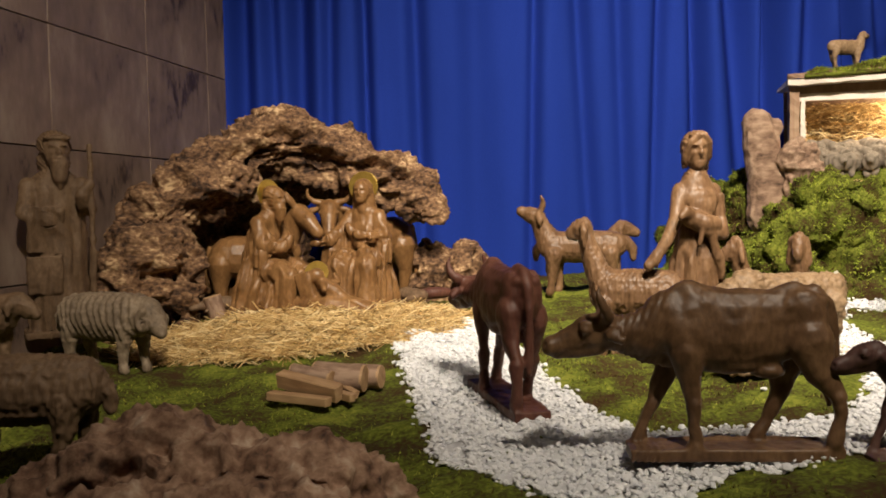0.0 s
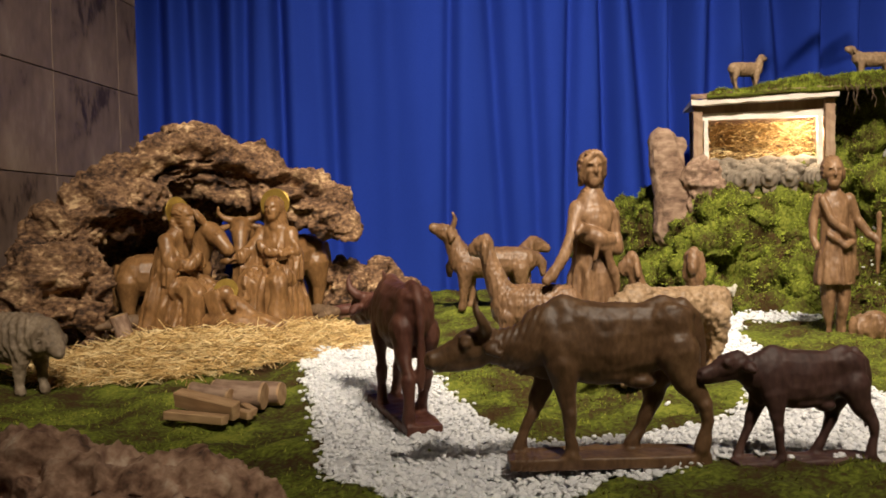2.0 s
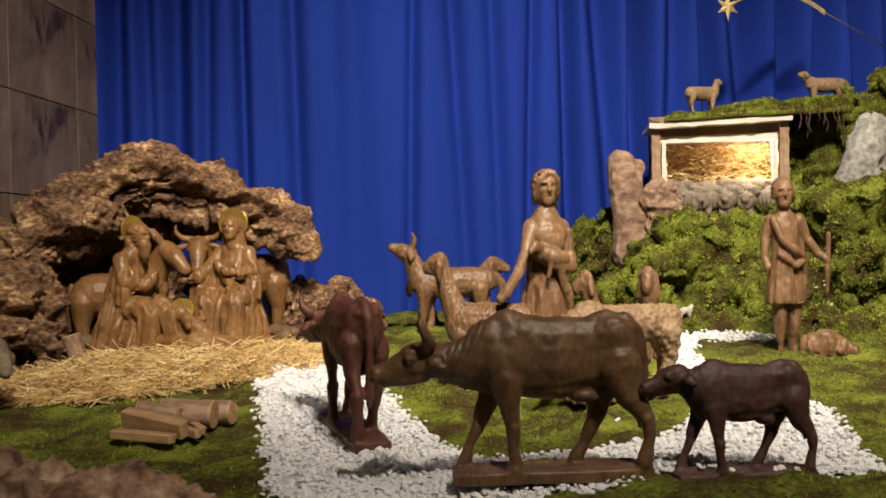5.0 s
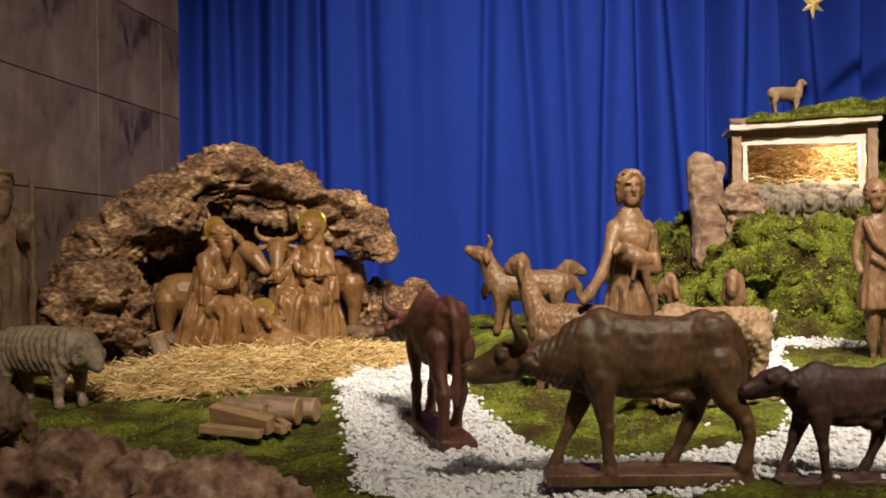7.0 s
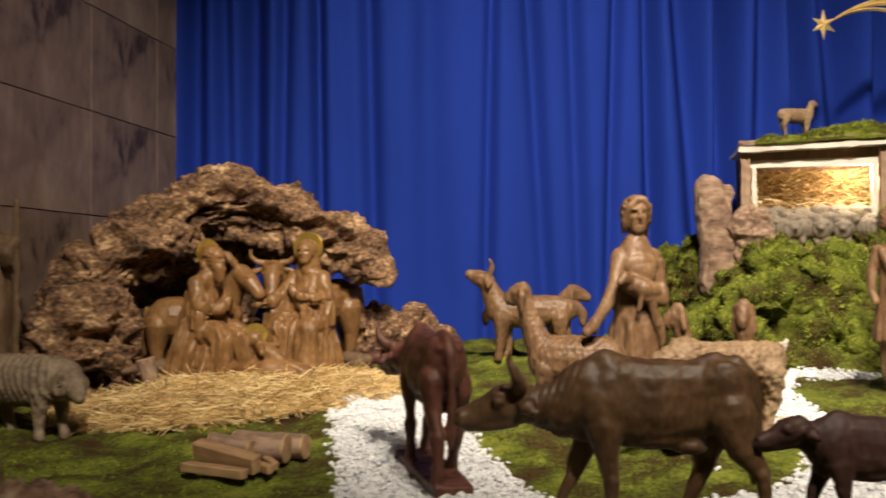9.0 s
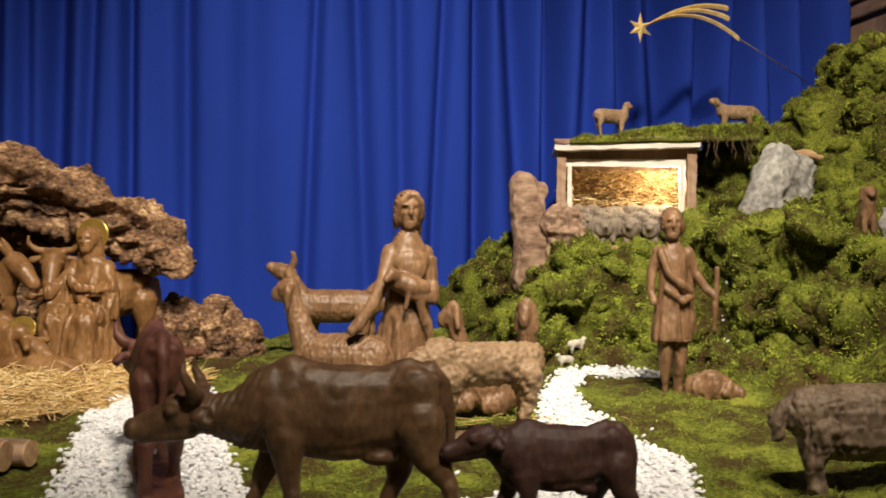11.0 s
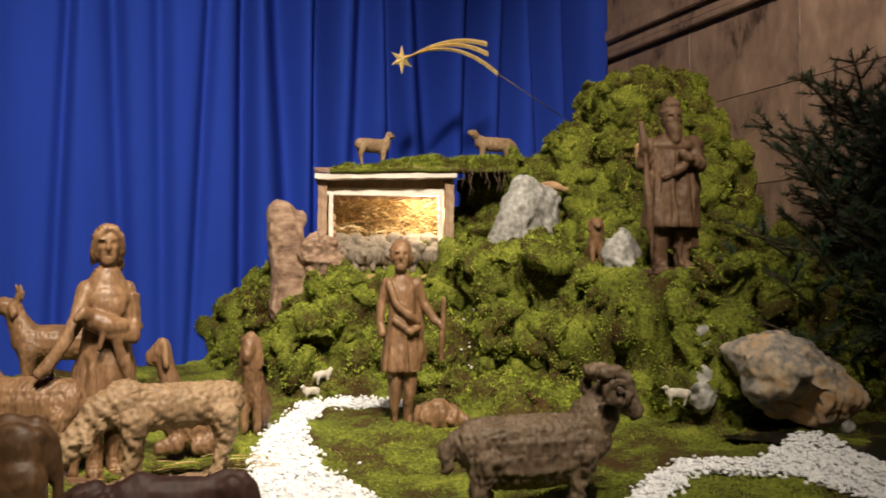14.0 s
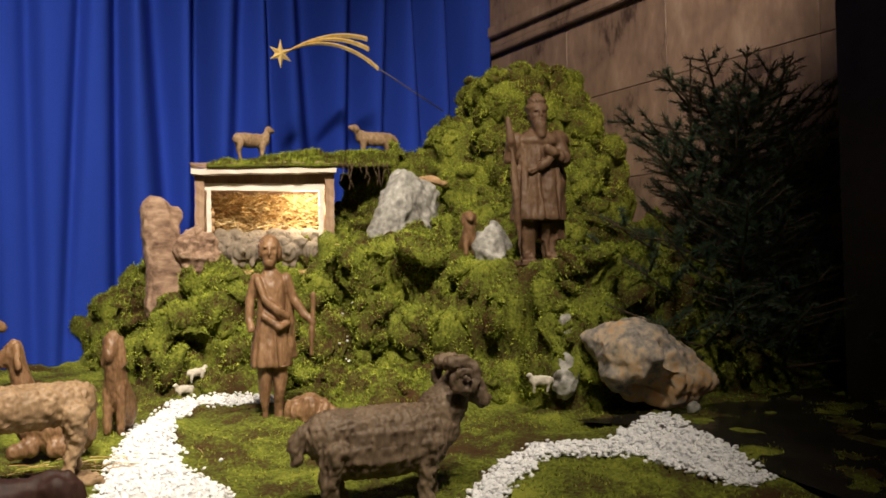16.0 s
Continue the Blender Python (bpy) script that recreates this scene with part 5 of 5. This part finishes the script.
statue("lying_piglet", c.fuse("lying_piglet", M_OX, 0.0012, 0.003, 3, None, 37), pose(0.135, 2.50, 0.055, 0, 0, 20), "reddish carved wooden piglet lying by the roots", "pig figure")


# ---- stable on the hill ----
def plank(name, size, place, material, parent, label="", bevel=0.0015, wob=0.0, seed=0):
    bm = bmesh.new()
    bmesh.ops.create_cube(bm, size=1, matrix=Matrix.Diagonal((*size, 1)))
    if wob:
        bmesh.ops.subdivide_edges(bm, edges=[e for e in bm.edges if e.calc_length() > max(size) * 0.9], cuts=14, use_grid_fill=True)
        r = random.Random(seed)
        for v in bm.verts:
            v.co += Vector((r.uniform(-wob, wob), r.uniform(-wob, wob), r.uniform(-wob, wob)))
    else:
        bmesh.ops.bevel(bm, geom=bm.edges[:], offset=bevel, segments=1, affect="EDGES")
    ob = part(name, bm, material, parent, label, False)
    ob.matrix_local = place
    return ob


hut = new("stable")
hut.matrix_world = pose(1.44, 2.72, 0.375, 0, 0, -19)
tagged(hut, "small open timber stable with a mossy flat roof", "stable")
for x in (-0.194, 0.194):
    plank("post", (0.028, 0.03, 0.285), pose(x, -0.06, 0.135), M_HUTWOOD, hut, wob=0.0018, seed=3)
for x in (-0.19, 0.19):
    plank("post", (0.02, 0.02, 0.285), pose(x, 0.14, 0.135), M_HUTWOOD, hut, wob=0.001, seed=4)
plank("roof_board", (0.43, 0.27, 0.016), pose(-0.002, 0.03, 0.286, 1.5, -1, 0), M_PALE, hut, "pale roof board with a bark edge", wob=0.0025, seed=5)
plank("bark_edge", (0.43, 0.02, 0.014), pose(-0.002, -0.098, 0.300, 1.5, -1, 0), M_BARK, hut, wob=0.003, seed=6)
plank("lintel", (0.36, 0.016, 0.022), pose(0.0, -0.045, 0.238), M_PALE, hut, "pale lath across the front", wob=0.001, seed=7)
plank("beam", (0.385, 0.014, 0.036), pose(0.0, -0.035, 0.262), M_HUTWOOD, hut)
plank("lath", (0.014, 0.014, 0.205), pose(0.168, -0.05, 0.125), M_PALE, hut, "pale upright lath", wob=0.001, seed=8)
plank("lath", (0.013, 0.014, 0.215), pose(-0.168, -0.05, 0.122), M_PALE, hut, "pale upright lath", wob=0.001, seed=9)
plank("back_wall", (0.37, 0.012, 0.28), pose(0, 0.145, 0.135), M_HUTWOOD, hut)
for x in (-0.188, 0.188):
    plank("side_wall", (0.008, 0.20, 0.28), pose(x, 0.045, 0.135), M_HUTWOOD, hut)
for k in range(6):
    bm = bmesh.new()
    bmesh.ops.create_cone(bm, cap_ends=True, segments=10, radius1=0.012, radius2=0.011, depth=0.035, matrix=pose(0, 0, 0, 90, 0, 0))
    o = part("log_end", bm, M_CUT, hut)
    o.location = (-0.165, -0.02, 0.04 + 0.024 * k)


def strand_mesh(name, starts, ways, bends, radius, material):
    """Many thin three-sided stalks, bent once in the middle."""
    k = len(starts)
    ways = ways / np.linalg.norm(ways, axis=1)[:, None]
    side = np.cross(ways, np.array([0.3, 0.2, 1.0]))
    side /= np.linalg.norm(side, axis=1)[:, None]
    up = np.cross(side, ways)
    length = np.linalg.norm(bends[1], axis=1)[:, None] if isinstance(bends, tuple) else bends
    v = np.empty((k, 9, 3))
    for r in range(3):
        mid = starts + ways * length * (r / 2) + (up * length * 0.04 if r == 1 else 0)
        for s in range(3):
            a = 2 * math.pi * s / 3
            v[:, r * 3 + s] = mid + (side * math.cos(a) + up * math.sin(a)) * radius
    f = []
    for i in range(k):
        o = i * 9
        for r in range(2):
            for s in range(3):
                p0, p1 = o + r * 3 + s, o + r * 3 + (s + 1) % 3
                f.append((p0, p1, p1 + 3, p0 + 3))
    return mesh_of(name, v.reshape(-1, 3), f, material, False)


rng = np.random.default_rng(11)


def stable_turn(x, y):
    """Turns plan places with the stable about its middle."""
    a = radians(-19)
    return 1.44 + (x - 1.44) * math.cos(a) - (y - 2.72) * math.sin(a), 2.72 + (x - 1.44) * math.sin(a) + (y - 2.72) * math.cos(a)



def straw_pile(name, k, make, length, radius, label, lift=0.35):
    st = make(k)
    a = rng.uniform(0, 6.283, k)
    w = np.stack([np.cos(a), np.sin(a), rng.normal(0.02, lift * 0.4, k)], 1)
    ln = (length * rng.uniform(0.35, 1.2, k))[:, None]
    me = strand_mesh(name, st - w * ln / 2, w, ln, radius, M_STRAW)
    return tagged(new(name, me), label, "straw", "", "stuff")


def bed(k):
    a, r = rng.uniform(0, 6.283, k), np.sqrt(rng.uniform(0, 1, k))
    x, y = -0.19 + 0.40 * r * np.cos(a), 2.17 + 0.26 * r * np.sin(a) + 0.10 * r * np.cos(a)
    z = ground_z(x, y) + 0.006 + 0.055 * (1 - r ** 2) * rng.uniform(0.2, 1, k)
    return np.stack([x, y, z], 1)


straw_pile("straw_bed", 7000, bed, 0.085, 0.0009, "loose golden straw spread in front of the cave", 0.8)


def spread(k):
    x, y = rng.normal(0.72, 0.10, k), rng.normal(1.66, 0.04, k)
    return np.stack([x, y, ground_z(x, y) + 0.01], 1)


straw_pile("loose_straw", 50, spread, 0.06, 0.0008, "few loose straw stalks on the moss", 0.1)


def hut_back(k):
    x, z = rng.uniform(1.26, 1.62, k), 0.40 + 0.20 * np.sqrt(rng.uniform(0, 1, k))
    x, y = stable_turn(x, 2.82 + rng.uniform(-0.03, 0.03, k) - 0.10 * (0.56 - z))
    return np.stack([x, y, z], 1)


straw_pile("stable_straw", 2000, hut_back, 0.055, 0.0009, "golden straw heaped at the back of the stable", 1.0)


def hut_front(k):
    x, y = stable_turn(rng.uniform(1.27, 1.68, k), rng.uniform(2.53, 2.66, k))
    return np.stack([x, y, ground_z(x, y) + hill_z(x, y) + 0.012], 1)


straw_pile("stable_straw", 500, hut_front, 0.05, 0.0010, "scattered straw in front of the stable", 0.4)

# flock of grey sheep packed in the stable
c = Clay()
c.tube([(-24, 0, 20, 15), (0, 0, 22, 17), (20, 0, 20, 14)]).ell((28, 0, 26), (9, 8, 8)).ell((35, 0, 22), (6, 5, 5)).ell((27, 8, 29), (3, 4, 2)).ell((27, -8, 29), (3, 4, 2))
c.tube([(-20, 6, 12, 6), (-20, 6, 1, 5)]).tube([(16, 6, 12, 6), (18, 6, 1, 5)]).tube([(-20, -6, 12, 6), (-20, -6, 1, 5)]).tube([(16, -6, 12, 6), (18, -6, 1, 5)])
fl = c.fuse("flock_sheep", M_FLOCK, 0.00185, 0.0028, 2, lambda p, n: 0.0012 * np.sin(p[:, 0] * 420), 41)
for row in range(3):
    for k in range(6):
        r = random.Random(row * 10 + k)
        x, y = 1.295 + 0.056 * k + r.uniform(-0.008, 0.008) + 0.02 * (row % 2), 2.645 + 0.045 * row
        x, y = stable_turn(x, y)
        statue("flock_sheep", fl, pose(x, y, 0.372 + 0.022 * row + r.uniform(-0.003, 0.003), 0, 0, 250 + r.uniform(-50, 50)), "small grey sheep crowded in the straw", "sheep figure", "flock in the stable")

# moss roof of the stable
rx_, ry_, rf = grid(1.270, 1.82, 2.606, 2.90, 0.012)
edge = sstep(0, 0.05, rx_ - 1.27) * sstep(0, 0.06, ry_ - 2.60)
pz = 0.676 + edge * (0.012 + 0.030 * sstep(1.33, 1.6, rx_) + 0.03 * (fbm(np.stack([rx_ * 22, ry_ * 22, 0 * rx_], 1), 3, 6) - 0.5))
roof_moss = new("roof_moss", mesh_of("roof_moss", np.stack([*stable_turn(rx_, ry_), pz], 1), rf, M_MOSSBED))
sd = roof_moss.modifiers.new("thick", "SOLIDIFY")
sd.thickness, sd.offset = 0.012, -1
tagged(roof_moss, "thin green moss mat lying on the stable roof", "moss", "", "stuff")
k = 20000
bx, by = rng.uniform(1.278, 1.82, k), rng.uniform(2.606, 2.88, k)
e2 = sstep(0, 0.05, bx - 1.27) * sstep(0, 0.06, by - 2.60)
bz = 0.676 + e2 * (0.012 + 0.030 * sstep(1.33, 1.6, bx) + 0.03 * (fbm(np.stack([bx * 22, by * 22, 0 * bx], 1), 3, 6) - 0.5))
blades("roof_moss_shoots", np.stack([*stable_turn(bx, by), bz], 1), np.tile([0, -0.3, 1.0], (k, 1)), 0.012, 0.0016, M_HILLMOSS, "green moss shoots on the stable roof", 8)

# dry roots hanging from the edge of the roof moss
r = random.Random(44)
c = bmesh.new()
for n in range(11):
    x, y = stable_turn(1.665 + 0.014 * n, 2.595 + r.uniform(-0.004, 0.02))
    a, drop = Vector((x, y, 0.682)), r.uniform(0.03, 0.085)
    for m in range(3):
        b = a + Vector((r.uniform(-0.012, 0.012), r.uniform(-0.006, 0.004), -drop / 3))
        bmesh.ops.create_cone(c, cap_ends=True, segments=6, radius1=0.0022 - 0.0004 * m, radius2=0.0018 - 0.0004 * m, depth=(b - a).length * 1.08, matrix=Matrix.Translation((a + b) / 2) @ (a - b).to_track_quat("Z", "Y").to_matrix().to_4x4())
        a = b
tagged(new("dry_roots", finish(c, "dry_roots", M_TWIG)), "thin dry roots hanging from the mossy roof edge", "roots", "", "stuff")

# stumps beside the stable
c = Clay()
c.tube([(0, 0, 0, 0.045), (-0.004, 0, 0.08, 0.036), (-0.012, 0, 0.16, 0.036), (-0.02, 0, 0.20, 0.030)]).ell((-0.03, 0, 0.21), (0.012, 0.02, 0.018)).ell((0.015, 0.0, 0.19), (0.014, 0.02, 0.02))
c.tube([(0.03, -0.01, 0, 0.03), (0.05, -0.03, -0.02, 0.02)])
statue("tree_stump", c.fuse("tree_stump", M_BARK, 1.0, 0.004, 2, gnarl(26, 0.006, (1, 1, 0.3), 71, 0.002), 71), pose(1.125, 2.66, hill_at(1.125, 2.64) - 0.03) @ Matrix.Diagonal((1.45, 1.2, 1.36, 1)), "broken pale tree stump with bark peeled away", "stump")
lump("dark_stump", pose(1.215, 2.62, hill_at(1.205, 2.60) - 0.03, 0, -8, 30), 0.062, 0.045, 0.098, 72, M_BARK, "low rough stump with peeling bark beside the stable", "stump", 0.25, 2.5, 0.004)

# comet star on a wire
star = new("comet_star")
star.matrix_world = pose(1.498, 2.73, 1.046)
tagged(star, "gilded six-pointed comet star with a streaming tail", "star")
bm = bmesh.new()
tip, mid = [], []
for k in range(12):
    a = math.pi / 2 + k * math.pi / 6
    r = (0.048 if k % 6 == 0 else 0.042) if k % 2 == 0 else 0.017
    tip.append(bm.verts.new((r * math.cos(a), 0, r * math.sin(a))))
f1, b1 = bm.verts.new((0, -0.012, 0)), bm.verts.new((0, 0.006, 0))
for k in range(12):
    bm.faces.new((tip[k], tip[(k + 1) % 12], f1))
    bm.faces.new((tip[(k + 1) % 12], tip[k], b1))
part("star_body", bm, M_GOLD, star, smooth=False)


def ray_mesh(pts, w):
    b = bmesh.new()
    rows = []
    for i, (x, z) in enumerate(pts):
        t = i / (len(pts) - 1)
        ww = w * (0.45 + 1.0 * t)
        rows.append([b.verts.new((x, dy, z + dz)) for dy, dz in ((-0.006, 0), (0, ww), (0.004, 0), (0, -ww))])
    for p, q in zip(rows, rows[1:]):
        for s in range(4):
            b.faces.new((p[s], p[(s + 1) % 4], q[(s + 1) % 4], q[s]))
    b.faces.new(rows[0])
    b.faces.new(rows[-1][::-1])
    bmesh.ops.recalc_face_normals(b, faces=b.faces)
    return b


for k, (ex, ez, bow) in enumerate(((0.305, 0.085, 0.060), (0.31, 0.052, 0.075), (0.345, -0.010, 0.105))):
    pts = [(0.02 + (ex - 0.02) * t, 0.008 + (ez - 0.008) * t + bow * 4 * t * (1 - t) * 0.5) for t in np.linspace(0, 1, 14)]
    part("tail_ray", ray_mesh(pts, 0.0062), M_GOLD, star, smooth=False)
c = bmesh.new()
a, b = Vector((0.33, 0.003, 0.0)), Vector((0.60, 0.003, -0.135))
bmesh.ops.create_cone(c, cap_ends=True, segments=8, radius1=0.002, radius2=0.002, depth=(b - a).length, matrix=Matrix.Translation((a + b) / 2) @ (b - a).to_track_quat("Z", "Y").to_matrix().to_4x4())
part("rod", c, M_WIRE, star, "thin dark rod")


# firewood
def log(name, place, length, r, seed, label):
    rr = random.Random(seed)
    ob = new(name)
    ob.matrix_world = place
    tagged(ob, label, "log", "firewood pile")
    b = bmesh.new()
    bmesh.ops.create_cone(b, cap_ends=False, segments=18, radius1=r, radius2=r * 0.95, depth=length, matrix=pose(0, 0, 0, 0, 90, 0))
    for v in b.verts:
        v.co *= 1 + rr.uniform(-0.04, 0.04)
    part("bark", b, M_BARK, ob)
    for s in (-1, 1):
        b = bmesh.new()
        bmesh.ops.create_cone(b, cap_ends=True, segments=18, radius1=r * 0.96, radius2=r * 0.93, depth=0.004, matrix=pose(s * length / 2, 0, 0, 0, 90 * s, 0))
        part("cut_end", b, M_CUT, ob, "pale sawn end", False)
    return ob


def split_log(place, length, w, h):
    b = bmesh.new()
    bmesh.ops.create_cube(b, size=1, matrix=Matrix.Diagonal((length, w, h, 1)))
    for v in b.verts:
        if v.co.z < 0 and v.co.y > 0:
            v.co.y *= 0.4
    bmesh.ops.bevel(b, geom=b.edges[:], offset=0.0015, segments=1, affect="EDGES")
    ob = new("split_log", finish(b, "split_log", M_CUT, False))
    ob.matrix_world = place
    return tagged(ob, "pale split piece of firewood on the moss", "log", "firewood pile")


split_log(pose(-0.135, 1.555, 0.020, 14, 6, -36), 0.125, 0.022, 0.026)
split_log(pose(-0.150, 1.535, 0.004, 0, 0, -34), 0.12, 0.02, 0.014)
split_log(pose(-0.085, 1.545, 0.006, 0, 0, -55), 0.075, 0.014, 0.013)
split_log(pose(-0.070, 1.565, 0.006, 0, 0, -70), 0.06, 0.013, 0.012)
log("log", pose(-0.090, 1.612, 0.022, 0, 3, -16), 0.085, 0.024, 1, "round piece of firewood with sawn ends")
log("log", pose(-0.135, 1.605, 0.030, 0, 6, -30), 0.075, 0.012, 2, "thin round stick of firewood")
log("log", pose(-0.045, 1.64, 0.016, 0, 0, -20), 0.05, 0.021, 3, "short dark round log")
log("stick", pose(-0.42, 2.28, 0.075, 0, 75, 10), 0.05, 0.022, 4, "dark round wood block beside the straw")


# fir at the side
def fir():
    r = random.Random(5)
    tree = new("fir_tree")
    tree.matrix_world = pose(2.30, 1.62, 0.03)
    tagged(tree, "dark green fir branches with dense short needles", "fir tree")
    now = {}

    def begin():
        now["bm"], now["v"], now["f"] = bmesh.new(), [], []

    def close(name):
        br = part(name, now["bm"], M_TWIG, tree)
        nd = new("needles", mesh_of("needles", now["v"], now["f"], M_NEEDLE, False))
        nd.parent = br

    def twig(a, b, rad):
        d = b - a
        bmesh.ops.create_cone(now["bm"], cap_ends=True, segments=5, radius1=rad, radius2=rad * 0.5, depth=d.length, matrix=Matrix.Translation((a + b) / 2) @ d.to_track_quat("Z", "Y").to_matrix().to_4x4())
        n = int(d.length / 0.0016)
        w = d.normalized()
        s = w.orthogonal().normalized()
        u = w.cross(s)
        for i in range(n):
            p = a + d * (i / n)
            an = r.uniform(0, 6.283)
            o = (s * math.cos(an) + u * math.sin(an)) + w * r.uniform(0.3, 0.9) + Vector((0, 0, 0.25))
            q = p + o.normalized() * r.uniform(0.014, 0.022)
            e = o.cross(w).normalized() * 0.0015
            k = len(now["v"])
            now["v"].extend((p - e, p + e, q))
            now["f"].append((k, k + 1, k + 2))

    begin()
    bmesh.ops.create_cone(now["bm"], cap_ends=True, segments=10, radius1=0.022, radius2=0.004, depth=0.74, matrix=pose(0, 0, 0.37))
    twig(Vector((-0.16, 0.0, 0.62)), Vector((-0.155, 0, 0.82)), 0.004)
    close("trunk")
    for k in range(84):
        begin()
        z = 0.02 + 0.69 * (k / 84) ** 0.9
        an = k * 2.4 + r.uniform(-0.3, 0.3)
        reach = (0.50 - 0.30 * (z / 0.72)) * r.uniform(0.6, 1.3)
        out = Vector((math.cos(an) * 0.95, math.sin(an) * 0.75, 0))
        a = Vector((0, 0, z))
        b = a + out * reach * 0.6 + Vector((0, 0, 0.05))
        c2 = a + out * reach + Vector((0, 0, 0.14))
        if 2.30 + c2.x > 2.5:
            c2.x, b.x = min(c2.x, 0.2), min(b.x, 0.18)
        twig(a, b, 0.005)
        twig(b, c2, 0.0035)
        for m in range(4):
            for s in (-1, 1):
                t = 0.25 + 0.2 * m
                p = a.lerp(c2, t)
                sd = out.cross(Vector((0, 0, 1))) * s
                q = p + (out * 0.7 + sd * 0.8 + Vector((0, 0, r.uniform(0.1, 0.6)))).normalized() * reach * (0.42 - 0.06 * m)
                if 2.30 + q.x < 2.53:
                    twig(p, q, 0.0025)
        close("branch")


fir()

# near-black smooth ground sheet by the gravel
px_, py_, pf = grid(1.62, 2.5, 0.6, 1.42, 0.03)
verge = new("dark_verge", mesh_of("dark_verge", np.stack([px_, py_, ground_z(px_, py_) + 0.003 + 0.004 * fbm(np.stack([px_ * 20, py_ * 20, 0 * px_], 1), 2, 3)], 1), pf, M_VERGE))
tagged(verge, "near-black smooth ground beside the gravel edge", "soil", "", "structure")


# ---- white gravel ----
def chip(seed):
    r = random.Random(seed)
    b = bmesh.new()
    bmesh.ops.create_icosphere(b, subdivisions=1, radius=1)
    s = (r.uniform(0.8, 1.3), r.uniform(0.7, 1.0), r.uniform(0.45, 0.7))
    for v in b.verts:
        v.co = Vector((v.co.x * s[0], v.co.y * s[1], v.co.z * s[2])) * r.uniform(0.8, 1.15)
    v = [tuple(q.co) for q in b.verts]
    b.verts.ensure_lookup_table()
    f = [[q.index for q in p.verts] for p in b.faces]
    b.free()
    return np.array(v), np.array(f)


chips = [chip(i) for i in range(8)]
rng = np.random.default_rng(21)
px, py = [], []
for poly, amount in ((PATHS[0], 46000), (PATHS[1], 13000)):
    lo, hi = np.min(poly, 0), np.max(poly, 0)
    x, y = rng.uniform(lo[0], hi[0], amount), rng.uniform(lo[1], hi[1], amount)
    m = inside(poly, x + rng.normal(0, 0.006, amount), y + rng.normal(0, 0.006, amount))
    px.append(x[m]), py.append(y[m])
# a few that slid down the slope and strays on the moss
t = rng.uniform(0, 1, 45)
px.append(1.66 - 0.16 * t + rng.normal(0, 0.02, 45)), py.append(2.44 - 0.22 * t + rng.normal(0, 0.02, 45))
px.append(rng.uniform(0.0, 1.0, 14)), py.append(rng.uniform(1.0, 1.9, 14))
px, py = np.concatenate(px), np.concatenate(py)
pz = np.maximum(ground_z(px, py) + lumps(px, py), ground_z(px, py) + hill_z(px, py)) + rng.uniform(-0.001, 0.006, len(px))
size = rng.uniform(0.0030, 0.0058, len(px))
gravel = new("gravel_path")
tagged(gravel, "winding path of loose white marble chips", "gravel path", "", "structure")
cxs, cys, cfs = grid(0.0, 1.78, 0.94, 2.28, 0.012)
inn = inside(PATHS[0], cxs, cys) | inside(PATHS[1], cxs, cys)
bedf = [q for q in cfs if all(inn[i] for i in q)]
bed_ob = new("gravel_bed", mesh_of("gravel_bed", np.stack([cxs, cys, ground_z(cxs, cys) + lumps(cxs, cys) + 0.002], 1), bedf, M_BED))
bed_ob.parent = gravel
near = np.argsort((px - 0.16) ** 2 + (py - 1.10) ** 2)[:300]
chip_mesh = [mesh_of("pebble", v, f.tolist(), M_PEBBLE, False) for v, f in chips]
for i in near:
    o = new("pebble", chip_mesh[int(i) % 8])
    o.matrix_world = pose(px[i], py[i], pz[i], rng.uniform(-40, 40), rng.uniform(-40, 40), rng.uniform(0, 360)) @ Matrix.Scale(size[i], 4)
    o.parent = gravel
rest = np.setdiff1d(np.arange(len(px)), near)
av, af = [], []
n0 = 0
for i in rest:
    v, f = chips[int(i) % 8]
    m = np.array(Euler((rng.uniform(-0.7, 0.7), rng.uniform(-0.7, 0.7), rng.uniform(0, 6.28))).to_matrix())
    av.append(v @ m.T * size[i] + (px[i], py[i], pz[i]))
    af.append(f + n0)
    n0 += len(v)
bulk = new("pebbles", mesh_of("pebbles", np.concatenate(av), np.concatenate(af).tolist(), M_PEBBLES, False))
bulk.parent = gravel
tagged(bulk, "loose white marble chips", "", "", "stuff")
